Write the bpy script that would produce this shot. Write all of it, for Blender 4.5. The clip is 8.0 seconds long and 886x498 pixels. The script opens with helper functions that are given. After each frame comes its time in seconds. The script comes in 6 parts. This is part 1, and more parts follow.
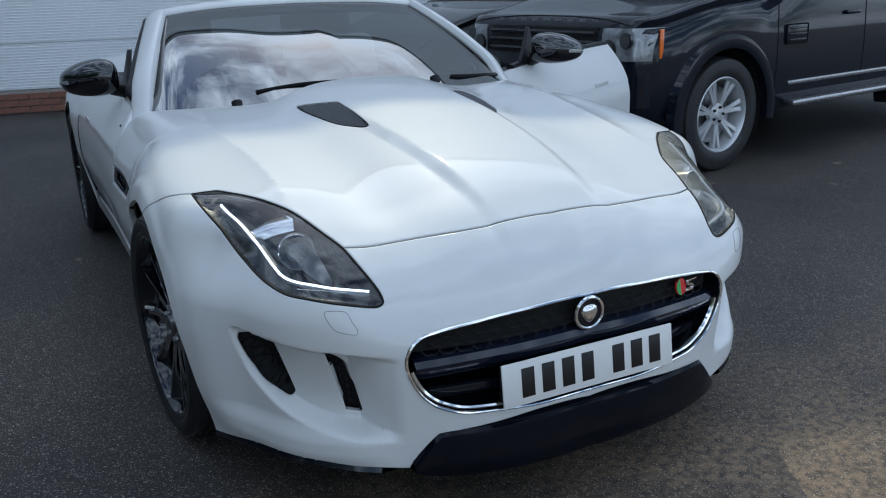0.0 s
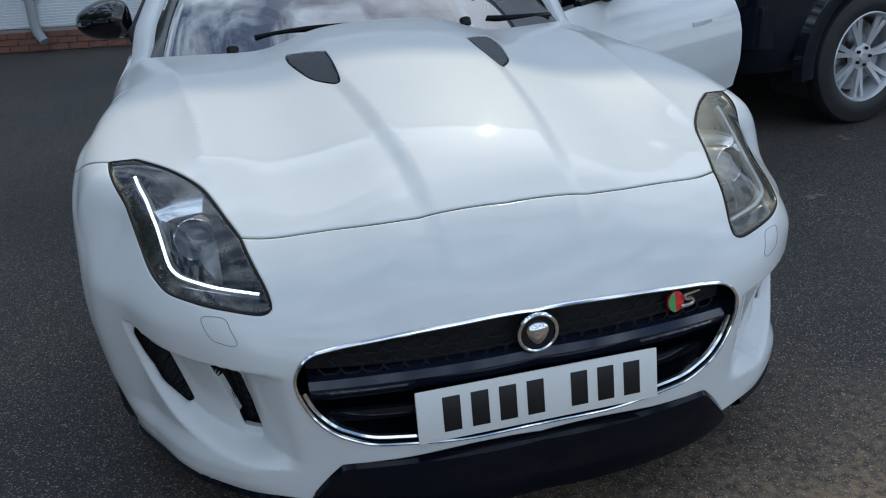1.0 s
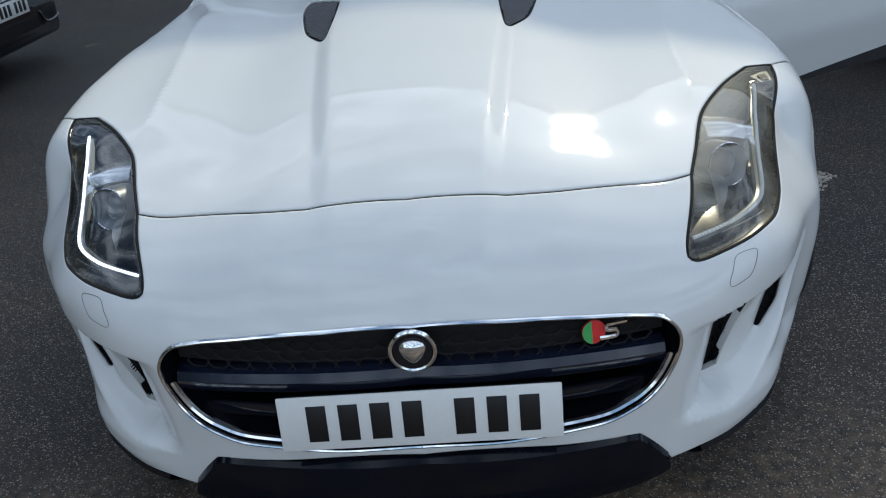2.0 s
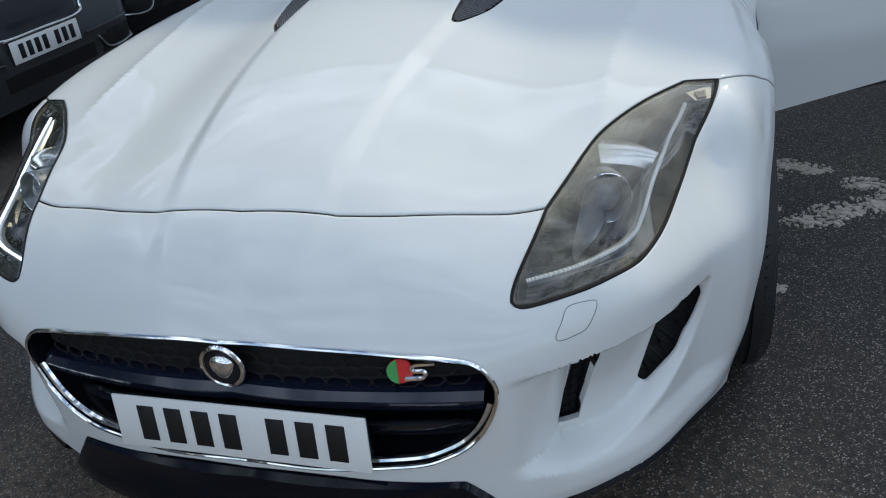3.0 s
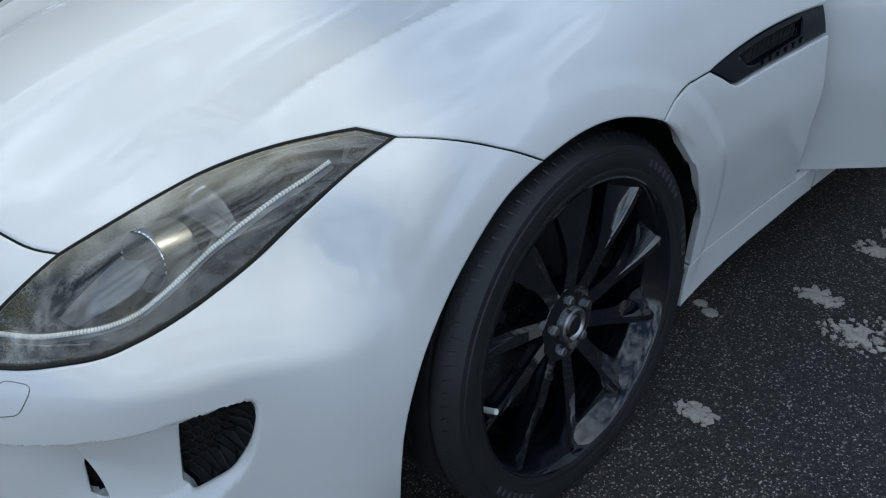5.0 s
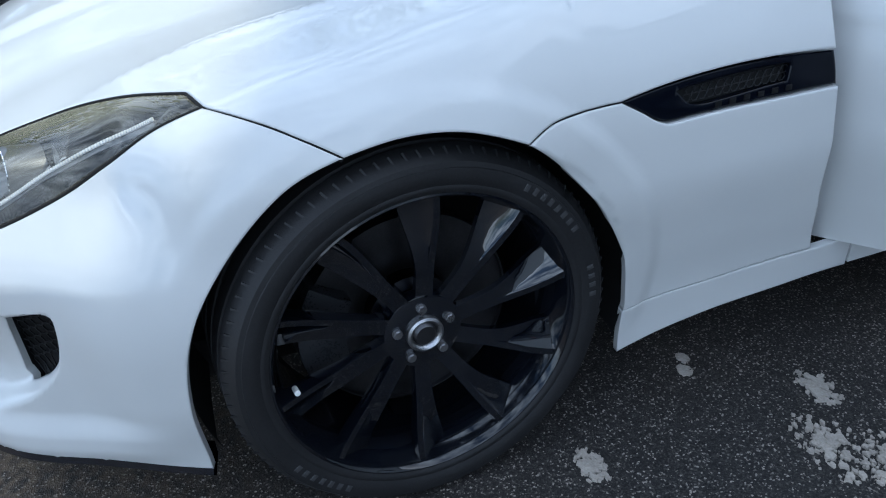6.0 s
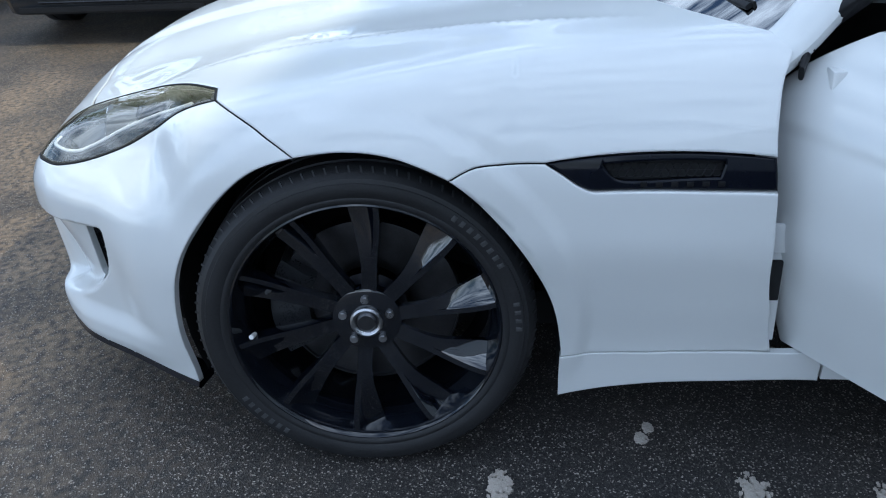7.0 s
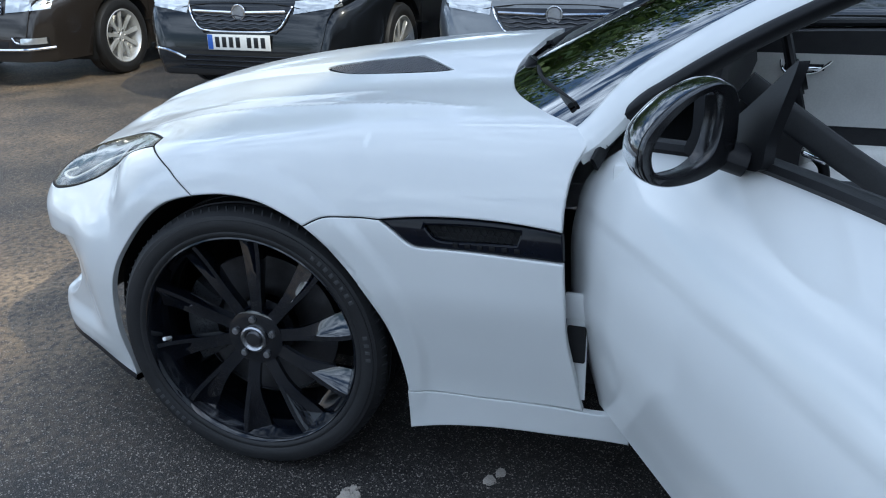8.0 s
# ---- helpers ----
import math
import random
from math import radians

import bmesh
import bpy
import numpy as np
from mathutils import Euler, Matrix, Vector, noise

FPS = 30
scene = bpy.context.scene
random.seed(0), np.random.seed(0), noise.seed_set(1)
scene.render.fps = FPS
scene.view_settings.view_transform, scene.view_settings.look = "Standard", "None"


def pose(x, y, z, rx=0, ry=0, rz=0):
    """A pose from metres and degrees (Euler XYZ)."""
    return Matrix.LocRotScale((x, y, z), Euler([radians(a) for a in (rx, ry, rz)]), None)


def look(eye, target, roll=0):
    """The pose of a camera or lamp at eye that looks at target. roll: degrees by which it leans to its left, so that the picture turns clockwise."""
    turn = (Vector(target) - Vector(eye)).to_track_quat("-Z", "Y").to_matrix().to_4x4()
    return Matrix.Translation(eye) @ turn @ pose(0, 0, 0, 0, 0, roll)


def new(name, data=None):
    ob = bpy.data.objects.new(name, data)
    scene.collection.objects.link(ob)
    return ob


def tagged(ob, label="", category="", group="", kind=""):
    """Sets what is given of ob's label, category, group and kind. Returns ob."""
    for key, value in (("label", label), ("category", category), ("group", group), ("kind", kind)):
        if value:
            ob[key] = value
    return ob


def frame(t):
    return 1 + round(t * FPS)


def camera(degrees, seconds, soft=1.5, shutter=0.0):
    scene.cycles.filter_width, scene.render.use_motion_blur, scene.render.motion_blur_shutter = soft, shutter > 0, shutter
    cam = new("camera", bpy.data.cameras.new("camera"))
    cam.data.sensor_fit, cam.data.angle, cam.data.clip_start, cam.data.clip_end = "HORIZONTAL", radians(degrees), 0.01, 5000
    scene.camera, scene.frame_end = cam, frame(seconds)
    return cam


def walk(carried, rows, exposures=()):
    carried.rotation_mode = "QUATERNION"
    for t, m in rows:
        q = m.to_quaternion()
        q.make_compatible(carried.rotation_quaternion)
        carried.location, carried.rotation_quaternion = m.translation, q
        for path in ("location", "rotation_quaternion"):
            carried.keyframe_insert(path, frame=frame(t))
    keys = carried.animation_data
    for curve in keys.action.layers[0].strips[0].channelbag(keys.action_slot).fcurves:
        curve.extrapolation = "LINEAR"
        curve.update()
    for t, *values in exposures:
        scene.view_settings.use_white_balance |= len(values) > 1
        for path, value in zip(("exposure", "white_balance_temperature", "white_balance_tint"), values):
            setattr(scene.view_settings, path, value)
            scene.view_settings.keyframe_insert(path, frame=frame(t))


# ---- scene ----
cam = camera(55.3, 8.0, soft=1.1)
PATH = [
    (0, (-1.19, -2.506, 1.298), (-0.34, -0.798, 0.697), -1.8),
    (0.5, (-0.865, -2.444, 1.307), (-0.183, -0.69, 0.631), -2.5),
    (1, (-0.545, -2.319, 1.292), (-0.082, -0.52, 0.549), -3.2),
    (1.2, (-0.388, -2.304, 1.283), (-0.029, -0.491, 0.518), -3.5),
    (2.3, (0.337, -2.103, 1.332), (0.056, -0.342, 0.426), -6.5),
    (2.5, (0.472, -2.057, 1.315), (0.086, -0.316, 0.409), -7.1),
    (3, (0.823, -1.938, 1.325), (0.2, -0.279, 0.398), -8.1),
    (3.5, (1.039, -1.714, 1.297), (0.221, -0.153, 0.352), -8.6),
    (4, (1.308, -1.443, 1.279), (0.311, -0.01, 0.303), -8.7),
    (4.5, (1.518, -1.174, 1.264), (0.346, 0.092, 0.253), -8.7),
    (5, (1.668, -0.877, 1.249), (0.325, 0.17, 0.2), -8.0),
    (5.2, (1.768, -0.74, 1.233), (0.353, 0.196, 0.174), -7.9),
    (6.3, (2.063, -0.067, 1.2), (0.352, 0.176, 0.193), -5.7),
    (6.5, (2.12, 0.069, 1.215), (0.382, 0.168, 0.231), -5.1),
    (7, (2.296, 0.344, 1.239), (0.529, 0.117, 0.33), -3.1),
    (7.5, (2.395, 0.717, 1.245), (0.636, 0.215, 0.435), -1.7),
    (8, (2.447, 1.036, 1.281), (0.689, 0.422, 0.551), -1.2),
]
walk(cam, [(t, look(eye, target, roll)) for t, eye, target, roll in PATH],
     [(0, .18, 5450, 6), (1, .10, 5550, 6), (2.5, .12, 5700, 6), (4.5, .10, 5600, 6), (6.5, .76, 5250, 6), (8, .66, 5400, 6)])

# ---------------------------------------------------------------- light
SUN_TO = Vector((0.47, 0.97, 1.0)).normalized()
SUN_EL = math.asin(SUN_TO.z)
SUN_AZ = math.atan2(SUN_TO.x, SUN_TO.y)


def make_world():
    world = bpy.data.worlds.new("sky")
    scene.world = world
    world.use_nodes = True
    nt = world.node_tree
    nt.nodes.clear()
    out = nt.nodes.new("ShaderNodeOutputWorld")
    bg = nt.nodes.new("ShaderNodeBackground")
    sky = nt.nodes.new("ShaderNodeTexSky")
    sky.sky_type = "NISHITA"
    sky.sun_disc = False
    sky.sun_elevation = SUN_EL
    sky.sun_rotation = SUN_AZ
    sky.dust_density, sky.ozone_density = 1.5, 1.0
    tc = nt.nodes.new("ShaderNodeTexCoord")
    mp = nt.nodes.new("ShaderNodeMapping")
    mp.inputs["Scale"].default_value = (1.0, 1.0, 2.2)
    no = nt.nodes.new("ShaderNodeTexNoise")
    no.inputs["Scale"].default_value, no.inputs["Detail"].default_value = 4.2, 9.0
    no.inputs["Roughness"].default_value = 0.62
    ramp = nt.nodes.new("ShaderNodeValToRGB")
    ramp.color_ramp.elements[0].position, ramp.color_ramp.elements[1].position = 0.42, 0.64
    mix = nt.nodes.new("ShaderNodeMix")
    mix.data_type = "RGBA"
    mix.inputs["B"].default_value = (17.5, 18.2, 19.2, 1)
    nt.links.new(tc.outputs["Generated"], mp.inputs["Vector"])
    nt.links.new(mp.outputs["Vector"], no.inputs["Vector"])
    nt.links.new(no.outputs["Fac"], ramp.inputs["Fac"])
    nt.links.new(ramp.outputs["Color"], mix.inputs["Factor"])
    nt.links.new(sky.outputs["Color"], mix.inputs["A"])
    nt.links.new(mix.outputs["Result"], bg.inputs["Color"])
    bg.inputs["Strength"].default_value = 0.094
    nt.links.new(bg.outputs["Background"], out.inputs["Surface"])


make_world()
sun = new("sun", bpy.data.lights.new("sun", "SUN"))
sun.data.energy, sun.data.angle, sun.data.color = 1.90, radians(0.5), (1.0, 0.83, 0.54)
sun.matrix_basis = look(SUN_TO * 30, (0, 0, 0))


# ---------------------------------------------------------------- materials
def material(name, colour=(0.5, 0.5, 0.5), rough=0.5, metal=0.0, coat=0.0, spec=0.5, vary=0.0, scale=8.0, bump=0.0, bump_scale=60.0,
             rough_vary=0.0, dist=0.002, sheen=0.0):
    """A principled material with colour and relief that vary at two scales."""
    m = bpy.data.materials.new(name)
    m.use_nodes = True
    nt = m.node_tree
    p = nt.nodes["Principled BSDF"]
    p.inputs["Base Color"].default_value = (*colour, 1)
    p.inputs["Roughness"].default_value, p.inputs["Metallic"].default_value = rough, metal
    p.inputs["Coat Weight"].default_value, p.inputs["Coat Roughness"].default_value = coat, 0.04
    p.inputs["Specular IOR Level"].default_value = spec
    tc = nt.nodes.new("ShaderNodeTexCoord")
    if vary or rough_vary:
        big, fine = nt.nodes.new("ShaderNodeTexNoise"), nt.nodes.new("ShaderNodeTexNoise")
        big.inputs["Scale"].default_value, big.inputs["Detail"].default_value = scale, 4
        fine.inputs["Scale"].default_value, fine.inputs["Detail"].default_value = scale * 14, 3
        nt.links.new(tc.outputs["Object"], big.inputs["Vector"])
        nt.links.new(tc.outputs["Object"], fine.inputs["Vector"])
        both = nt.nodes.new("ShaderNodeMath")
        both.operation = "ADD"
        nt.links.new(big.outputs["Fac"], both.inputs[0])
        nt.links.new(fine.outputs["Fac"], both.inputs[1])
        if vary:
            mr = nt.nodes.new("ShaderNodeMapRange")
            mr.inputs["From Min"].default_value, mr.inputs["From Max"].default_value = 0.6, 1.4
            mr.inputs["To Min"].default_value, mr.inputs["To Max"].default_value = 1 - vary, 1 + vary
            mul = nt.nodes.new("ShaderNodeVectorMath")
            mul.operation = "SCALE"
            mul.inputs[0].default_value = colour
            nt.links.new(both.outputs[0], mr.inputs["Value"])
            nt.links.new(mr.outputs["Result"], mul.inputs["Scale"])
            nt.links.new(mul.outputs["Vector"], p.inputs["Base Color"])
        if rough_vary:
            mr = nt.nodes.new("ShaderNodeMapRange")
            mr.inputs["From Min"].default_value, mr.inputs["From Max"].default_value = 0.6, 1.4
            mr.inputs["To Min"].default_value, mr.inputs["To Max"].default_value = max(0.0, rough - rough_vary), rough + rough_vary
            nt.links.new(both.outputs[0], mr.inputs["Value"])
            nt.links.new(mr.outputs["Result"], p.inputs["Roughness"])
    if bump:
        nz, bp = nt.nodes.new("ShaderNodeTexNoise"), nt.nodes.new("ShaderNodeBump")
        nz.inputs["Scale"].default_value, nz.inputs["Detail"].default_value = bump_scale, 5
        bp.inputs["Strength"].default_value, bp.inputs["Distance"].default_value = bump, dist
        nt.links.new(tc.outputs["Object"], nz.inputs["Vector"])
        nt.links.new(nz.outputs["Fac"], bp.inputs["Height"])
        nt.links.new(bp.outputs["Normal"], p.inputs["Normal"])
    return m


def thin_glass(name, tint=(1, 1, 1), haze=0.0, haze_colour=(0.6, 0.55, 0.4), rough=0.0, ior=1.5, aged=0.0):
    """A thin pane: clear, with Fresnel gloss, a clouded layer, and yellowing along the edge beside the bonnet where it has aged."""
    m = bpy.data.materials.new(name)
    m.use_nodes = True
    nt = m.node_tree
    nt.nodes.clear()
    out, mix = nt.nodes.new("ShaderNodeOutputMaterial"), nt.nodes.new("ShaderNodeMixShader")
    clear, gloss, fr = nt.nodes.new("ShaderNodeBsdfTransparent"), nt.nodes.new("ShaderNodeBsdfGlossy"), nt.nodes.new("ShaderNodeFresnel")
    clear.inputs["Color"].default_value = (*tint, 1)
    gloss.inputs["Roughness"].default_value = rough
    fr.inputs["IOR"].default_value = ior
    base = clear
    if haze:
        fog, add = nt.nodes.new("ShaderNodeBsdfDiffuse"), nt.nodes.new("ShaderNodeMixShader")
        fog.inputs["Color"].default_value = (*haze_colour, 1)
        tc, nz, mr = nt.nodes.new("ShaderNodeTexCoord"), nt.nodes.new("ShaderNodeTexNoise"), nt.nodes.new("ShaderNodeMapRange")
        nz.inputs["Scale"].default_value, nz.inputs["Detail"].default_value = 11, 6
        mr.inputs["From Min"].default_value, mr.inputs["From Max"].default_value = 0.42, 0.75
        mr.inputs["To Min"].default_value, mr.inputs["To Max"].default_value = haze * 0.12, haze
        nt.links.new(tc.outputs["Object"], nz.inputs["Vector"])
        nt.links.new(nz.outputs["Fac"], mr.inputs["Value"])
        cloud = mr.outputs["Result"]
        if aged:
            along, edge, total = nt.nodes.new("ShaderNodeVectorMath"), nt.nodes.new("ShaderNodeMapRange"), nt.nodes.new("ShaderNodeMath")
            along.operation = "DOT_PRODUCT"
            along.inputs[1].default_value = (0.868, -0.496, 0)
            wobble = nt.nodes.new("ShaderNodeMath")
            wobble.operation, wobble.inputs[1].default_value = "MULTIPLY_ADD", 0.10
            nt.links.new(tc.outputs["Object"], along.inputs[0])
            nt.links.new(nz.outputs["Fac"], wobble.inputs[0])
            nt.links.new(along.outputs["Value"], wobble.inputs[2])
            edge.inputs["From Min"].default_value, edge.inputs["From Max"].default_value = 0.815, 0.90
            edge.inputs["To Min"].default_value, edge.inputs["To Max"].default_value = aged, 0.0
            nt.links.new(wobble.outputs[0], edge.inputs["Value"])
            total.operation = "MAXIMUM"
            nt.links.new(edge.outputs["Result"], total.inputs[0])
            nt.links.new(cloud, total.inputs[1])
            cloud = total.outputs[0]
        nt.links.new(cloud, add.inputs["Fac"])
        nt.links.new(clear.outputs[0], add.inputs[1])
        nt.links.new(fog.outputs[0], add.inputs[2])
        base = add
    nt.links.new(fr.outputs[0], mix.inputs["Fac"])
    nt.links.new(base.outputs[0], mix.inputs[1])
    nt.links.new(gloss.outputs[0], mix.inputs[2])
    nt.links.new(mix.outputs[0], out.inputs["Surface"])
    return m


def glowing(name, colour, strength):
    m = bpy.data.materials.new(name)
    m.use_nodes = True
    p = m.node_tree.nodes["Principled BSDF"]
    p.inputs["Base Color"].default_value = (*colour, 1)
    p.inputs["Emission Color"].default_value, p.inputs["Emission Strength"].default_value = (*colour, 1), strength
    return m


WHITE = material("white_paint", (0.66, 0.665, 0.65), 0.5, coat=0.8, spec=0.1, vary=0.008, scale=0.8)
BLACK_GLOSS = material("black_gloss", (0.006, 0.007, 0.011), 0.12, coat=0.1, spec=0.4, vary=0.2, scale=12, rough_vary=0.06)
BLACK_PLASTIC = material("black_plastic", (0.010, 0.010, 0.011), 0.42, spec=0.22, vary=0.25, scale=20, bump=0.3, bump_scale=500, dist=0.0006)
VENT_MESH = material("vent_mesh", (0.08, 0.08, 0.085), 0.4, vary=0.2, scale=30)
BLACK_MATT = material("black_matt", (0.008, 0.008, 0.008), 0.85, vary=0.3, scale=20)
SPLITTER = material("splitter_black", (0.003, 0.004, 0.008), 0.08, spec=0.2, vary=0.2, scale=9, rough_vary=0.04)
GRILLE_NAVY = material("grille_bar_paint", (0.008, 0.011, 0.024), 0.16, coat=0.4, spec=0.4, vary=0.2, scale=9, rough_vary=0.08)
CHROME = material("chrome", (0.82, 0.82, 0.82), 0.06, metal=1.0, rough_vary=0.04, scale=20)
STEEL = material("steel", (0.42, 0.42, 0.43), 0.32, metal=1.0, vary=0.2, scale=30, rough_vary=0.1)
RUBBER = material("tyre_rubber", (0.013, 0.013, 0.014), 0.55, spec=0.45, vary=0.35, scale=14, bump=0.4, bump_scale=300, dist=0.0008)
RIM_BLACK = material("rim_black", (0.003, 0.004, 0.007), 0.05, coat=1.0, spec=0.5, vary=0.1, scale=14)
# rim black again, gloss turned down so the barrel mirrors less sky
RIM_MUTED = material("rim_muted_black", (0.004, 0.005, 0.008), 0.08, coat=0.45, spec=0.4, vary=0.3, scale=14, rough_vary=0.08)
DISC_STEEL = material("brake_steel", (0.10, 0.10, 0.105), 0.4, metal=1.0, vary=0.2, scale=30)
PROJECTOR = material("projector_glass", (0.16, 0.17, 0.18), 0.06, coat=1.0, vary=0.3, scale=60)
ALLOY = material("silver_alloy", (0.58, 0.59, 0.60), 0.3, metal=0.45, vary=0.08, scale=20)
SHUT = material("seal_gap_black", (0.004, 0.004, 0.004), 0.9, vary=0.2, scale=30)
PLATE_WHITE = material("plate_white", (0.74, 0.74, 0.71), 0.35, vary=0.03, scale=10)
PLATE_BLACK = material("plate_black", (0.006, 0.006, 0.007), 0.4, vary=0.2, scale=30)
PLATE_BLUE = material("plate_blue", (0.03, 0.10, 0.42), 0.4, vary=0.1, scale=30)
RED = material("badge_red", (0.62, 0.03, 0.03), 0.25, coat=0.5, vary=0.05, scale=40)
GREEN = material("badge_green", (0.08, 0.36, 0.10), 0.25, coat=0.5, vary=0.05, scale=40)
LAMP_DARK = material("lamp_housing", (0.020, 0.021, 0.023), 0.3, vary=0.2, scale=20, rough_vary=0.1)
LAMP_GREY = material("lamp_bezel", (0.20, 0.21, 0.22), 0.35, metal=0.6, vary=0.15, scale=20)
LENS_CLEAR = thin_glass("lamp_lens_clear", (0.93, 0.95, 0.97), haze=0.06, haze_colour=(0.55, 0.55, 0.5), ior=1.75)
LENS_CLOUDED = thin_glass("lamp_lens_clouded", (0.97, 0.97, 0.95), haze=0.17, haze_colour=(0.66, 0.61, 0.44), ior=1.75, aged=0.40)
LAMP_SKIRT = material("lamp_skirt", (0.030, 0.031, 0.033), 0.28, vary=0.2, scale=20, rough_vary=0.08)
LAMP_SATIN = material("lamp_satin", (0.26, 0.27, 0.28), 0.3, metal=0.4, vary=0.1, scale=30)
BRIGHT_TRIM = material("bright_lamp_trim", (0.78, 0.79, 0.80), 0.18, metal=0.9, vary=0.1, scale=40, rough_vary=0.06)
SCREEN = thin_glass("windscreen_glass", (0.11, 0.13, 0.14), ior=3.9)
LED = glowing("led_light", (0.93, 0.96, 1.0), 2.2)
LED_DIM = glowing("led_light_dim", (0.62, 0.66, 0.70), 0.16)
AMBER = material("amber_lens", (0.75, 0.16, 0.02), 0.2, coat=0.5, vary=0.1, scale=30)
LAMP_CLUSTER = material("lamp_cluster", (0.22, 0.23, 0.24), 0.2, metal=0.3, coat=1.0, vary=0.5, scale=26)
CLEAR_LAMP = material("lamp_reflector", (0.55, 0.57, 0.58), 0.16, metal=0.7, vary=0.12, scale=30)
BEIGE = material("beige_leather", (0.74, 0.73, 0.69), 0.55, vary=0.08, scale=10, bump=0.3, bump_scale=220, dist=0.001)
CARPET = material("dark_trim", (0.024, 0.024, 0.026), 0.65, vary=0.3, scale=24, bump=0.3, bump_scale=300)
CANVAS = material("soft_top_canvas", (0.02, 0.02, 0.022), 0.9, vary=0.25, scale=30, bump=0.5, bump_scale=500)
DASH = material("dark_leather", (0.035, 0.036, 0.038), 0.5, vary=0.2, scale=16, bump=0.3, bump_scale=260, dist=0.0008)
MIRROR_BLACK = material("mirror_black", (0.005, 0.005, 0.007), 0.03, coat=0.6, spec=0.6, vary=0.1, scale=12)
MIRROR_RIM = material("mirror_surround", (0.008, 0.008, 0.009), 0.22, spec=0.5, vary=0.2, scale=25, rough_vary=0.05)
MIRROR = material("mirror_glass", (0.92, 0.93, 0.94), 0.01, metal=1.0)
DARK_GLASS = material("dark_car_glass", (0.012, 0.015, 0.017), 0.03, coat=0.4, vary=0.1, scale=4)


def asphalt():
    m = bpy.data.materials.new("asphalt")
    m.use_nodes = True
    nt = m.node_tree
    p = nt.nodes["Principled BSDF"]
    tc = nt.nodes.new("ShaderNodeTexCoord")

    def tex(kind, scale, detail=3.0):
        n = nt.nodes.new(kind)
        n.inputs["Scale"].default_value = scale
        if kind == "ShaderNodeTexNoise":
            n.inputs["Detail"].default_value = detail
        nt.links.new(tc.outputs["Object"], n.inputs["Vector"])
        return n

    def ramp(src, stops):
        r = nt.nodes.new("ShaderNodeValToRGB")
        el = r.color_ramp.elements
        while len(el) < len(stops):
            el.new(0.5)
        for e, (pos, c) in zip(el, stops):
            e.position, e.color = pos, (*c, 1)
        nt.links.new(src, r.inputs["Fac"])
        return r.outputs["Color"]

    def mixed(a, b, fac, mode="MIX"):
        n = nt.nodes.new("ShaderNodeMix")
        n.data_type, n.blend_type = "RGBA", mode
        for sock, v in (("A", a), ("B", b), ("Factor", fac)):
            if isinstance(v, (tuple, float)):
                n.inputs[sock].default_value = v
            else:
                nt.links.new(v, n.inputs[sock])
        return n.outputs["Result"]

    chips = tex("ShaderNodeTexVoronoi", 310)
    bits = nt.nodes.new("ShaderNodeSeparateColor")
    nt.links.new(chips.outputs["Color"], bits.inputs[0])
    stones = ramp(bits.outputs[0], [(0.0, (0.014, 0.0135, 0.0135)), (0.60, (0.029, 0.027, 0.026)), (0.90, (0.070, 0.065, 0.059)), (0.98, (0.36, 0.33, 0.29))])
    wide = tex("ShaderNodeTexNoise", 0.7, 6)
    tone = ramp(wide.outputs["Fac"], [(0.3, (0.75, 0.75, 0.77)), (0.7, (1.25, 1.2, 1.12))])
    base = mixed(stones, tone, 1.0, "MULTIPLY")
    dusty = tex("ShaderNodeTexNoise", 0.35, 8)
    dust_mask = ramp(dusty.outputs["Fac"], [(0.40, (0.0, 0.0, 0.0)), (0.62, (0.8, 0.8, 0.8))])
    # sunlight put into the colour: the dusty tone grows towards the sunlit ground
    place = nt.nodes.new("ShaderNodeSeparateXYZ")
    nt.links.new(tc.outputs["Object"], place.inputs[0])
    sunlit_side = nt.nodes.new("ShaderNodeMapRange")
    sunlit_side.inputs["From Min"].default_value, sunlit_side.inputs["From Max"].default_value = -0.3, -1.5
    sunlit_side.inputs["To Min"].default_value, sunlit_side.inputs["To Max"].default_value = 0.12, 1.0
    nt.links.new(place.outputs["Y"], sunlit_side.inputs["Value"])
    dust_sunlit = nt.nodes.new("ShaderNodeMath")
    dust_sunlit.operation = "MULTIPLY"
    nt.links.new(dust_mask, dust_sunlit.inputs[0])
    nt.links.new(sunlit_side.outputs["Result"], dust_sunlit.inputs[1])
    gritty = tex("ShaderNodeTexNoise", 38, 8)
    grit_mask = ramp(gritty.outputs["Fac"], [(0.36, (0.15, 0.15, 0.15)), (0.62, (1.0, 1.0, 1.0))])
    streaky = tex("ShaderNodeTexNoise", 2.6, 7)
    streak_mask = ramp(streaky.outputs["Fac"], [(0.38, (0.45, 0.45, 0.45)), (0.60, (1.25, 1.25, 1.25))])
    gather = dust_sunlit.outputs[0]
    for mask in (grit_mask, streak_mask):
        times = nt.nodes.new("ShaderNodeMath")
        times.operation = "MULTIPLY"
        times.use_clamp = True
        nt.links.new(gather, times.inputs[0])
        nt.links.new(mask, times.inputs[1])
        gather = times.outputs[0]
    # warm pale tone for dust and for the sun on it
    base = mixed(base, (0.34, 0.24, 0.145, 1), gather)
    worn = tex("ShaderNodeTexNoise", 4.2, 7)
    worn_mask = ramp(worn.outputs["Fac"], [(0.70, (0, 0, 0)), (0.74, (0.7, 0.7, 0.7))])
    base = mixed(base, (0.26, 0.21, 0.15, 1), worn_mask)
    nt.links.new(base, p.inputs["Base Color"])
    p.inputs["Roughness"].default_value = 0.6
    p.inputs["Specular IOR Level"].default_value = 0.35
    bp = nt.nodes.new("ShaderNodeBump")
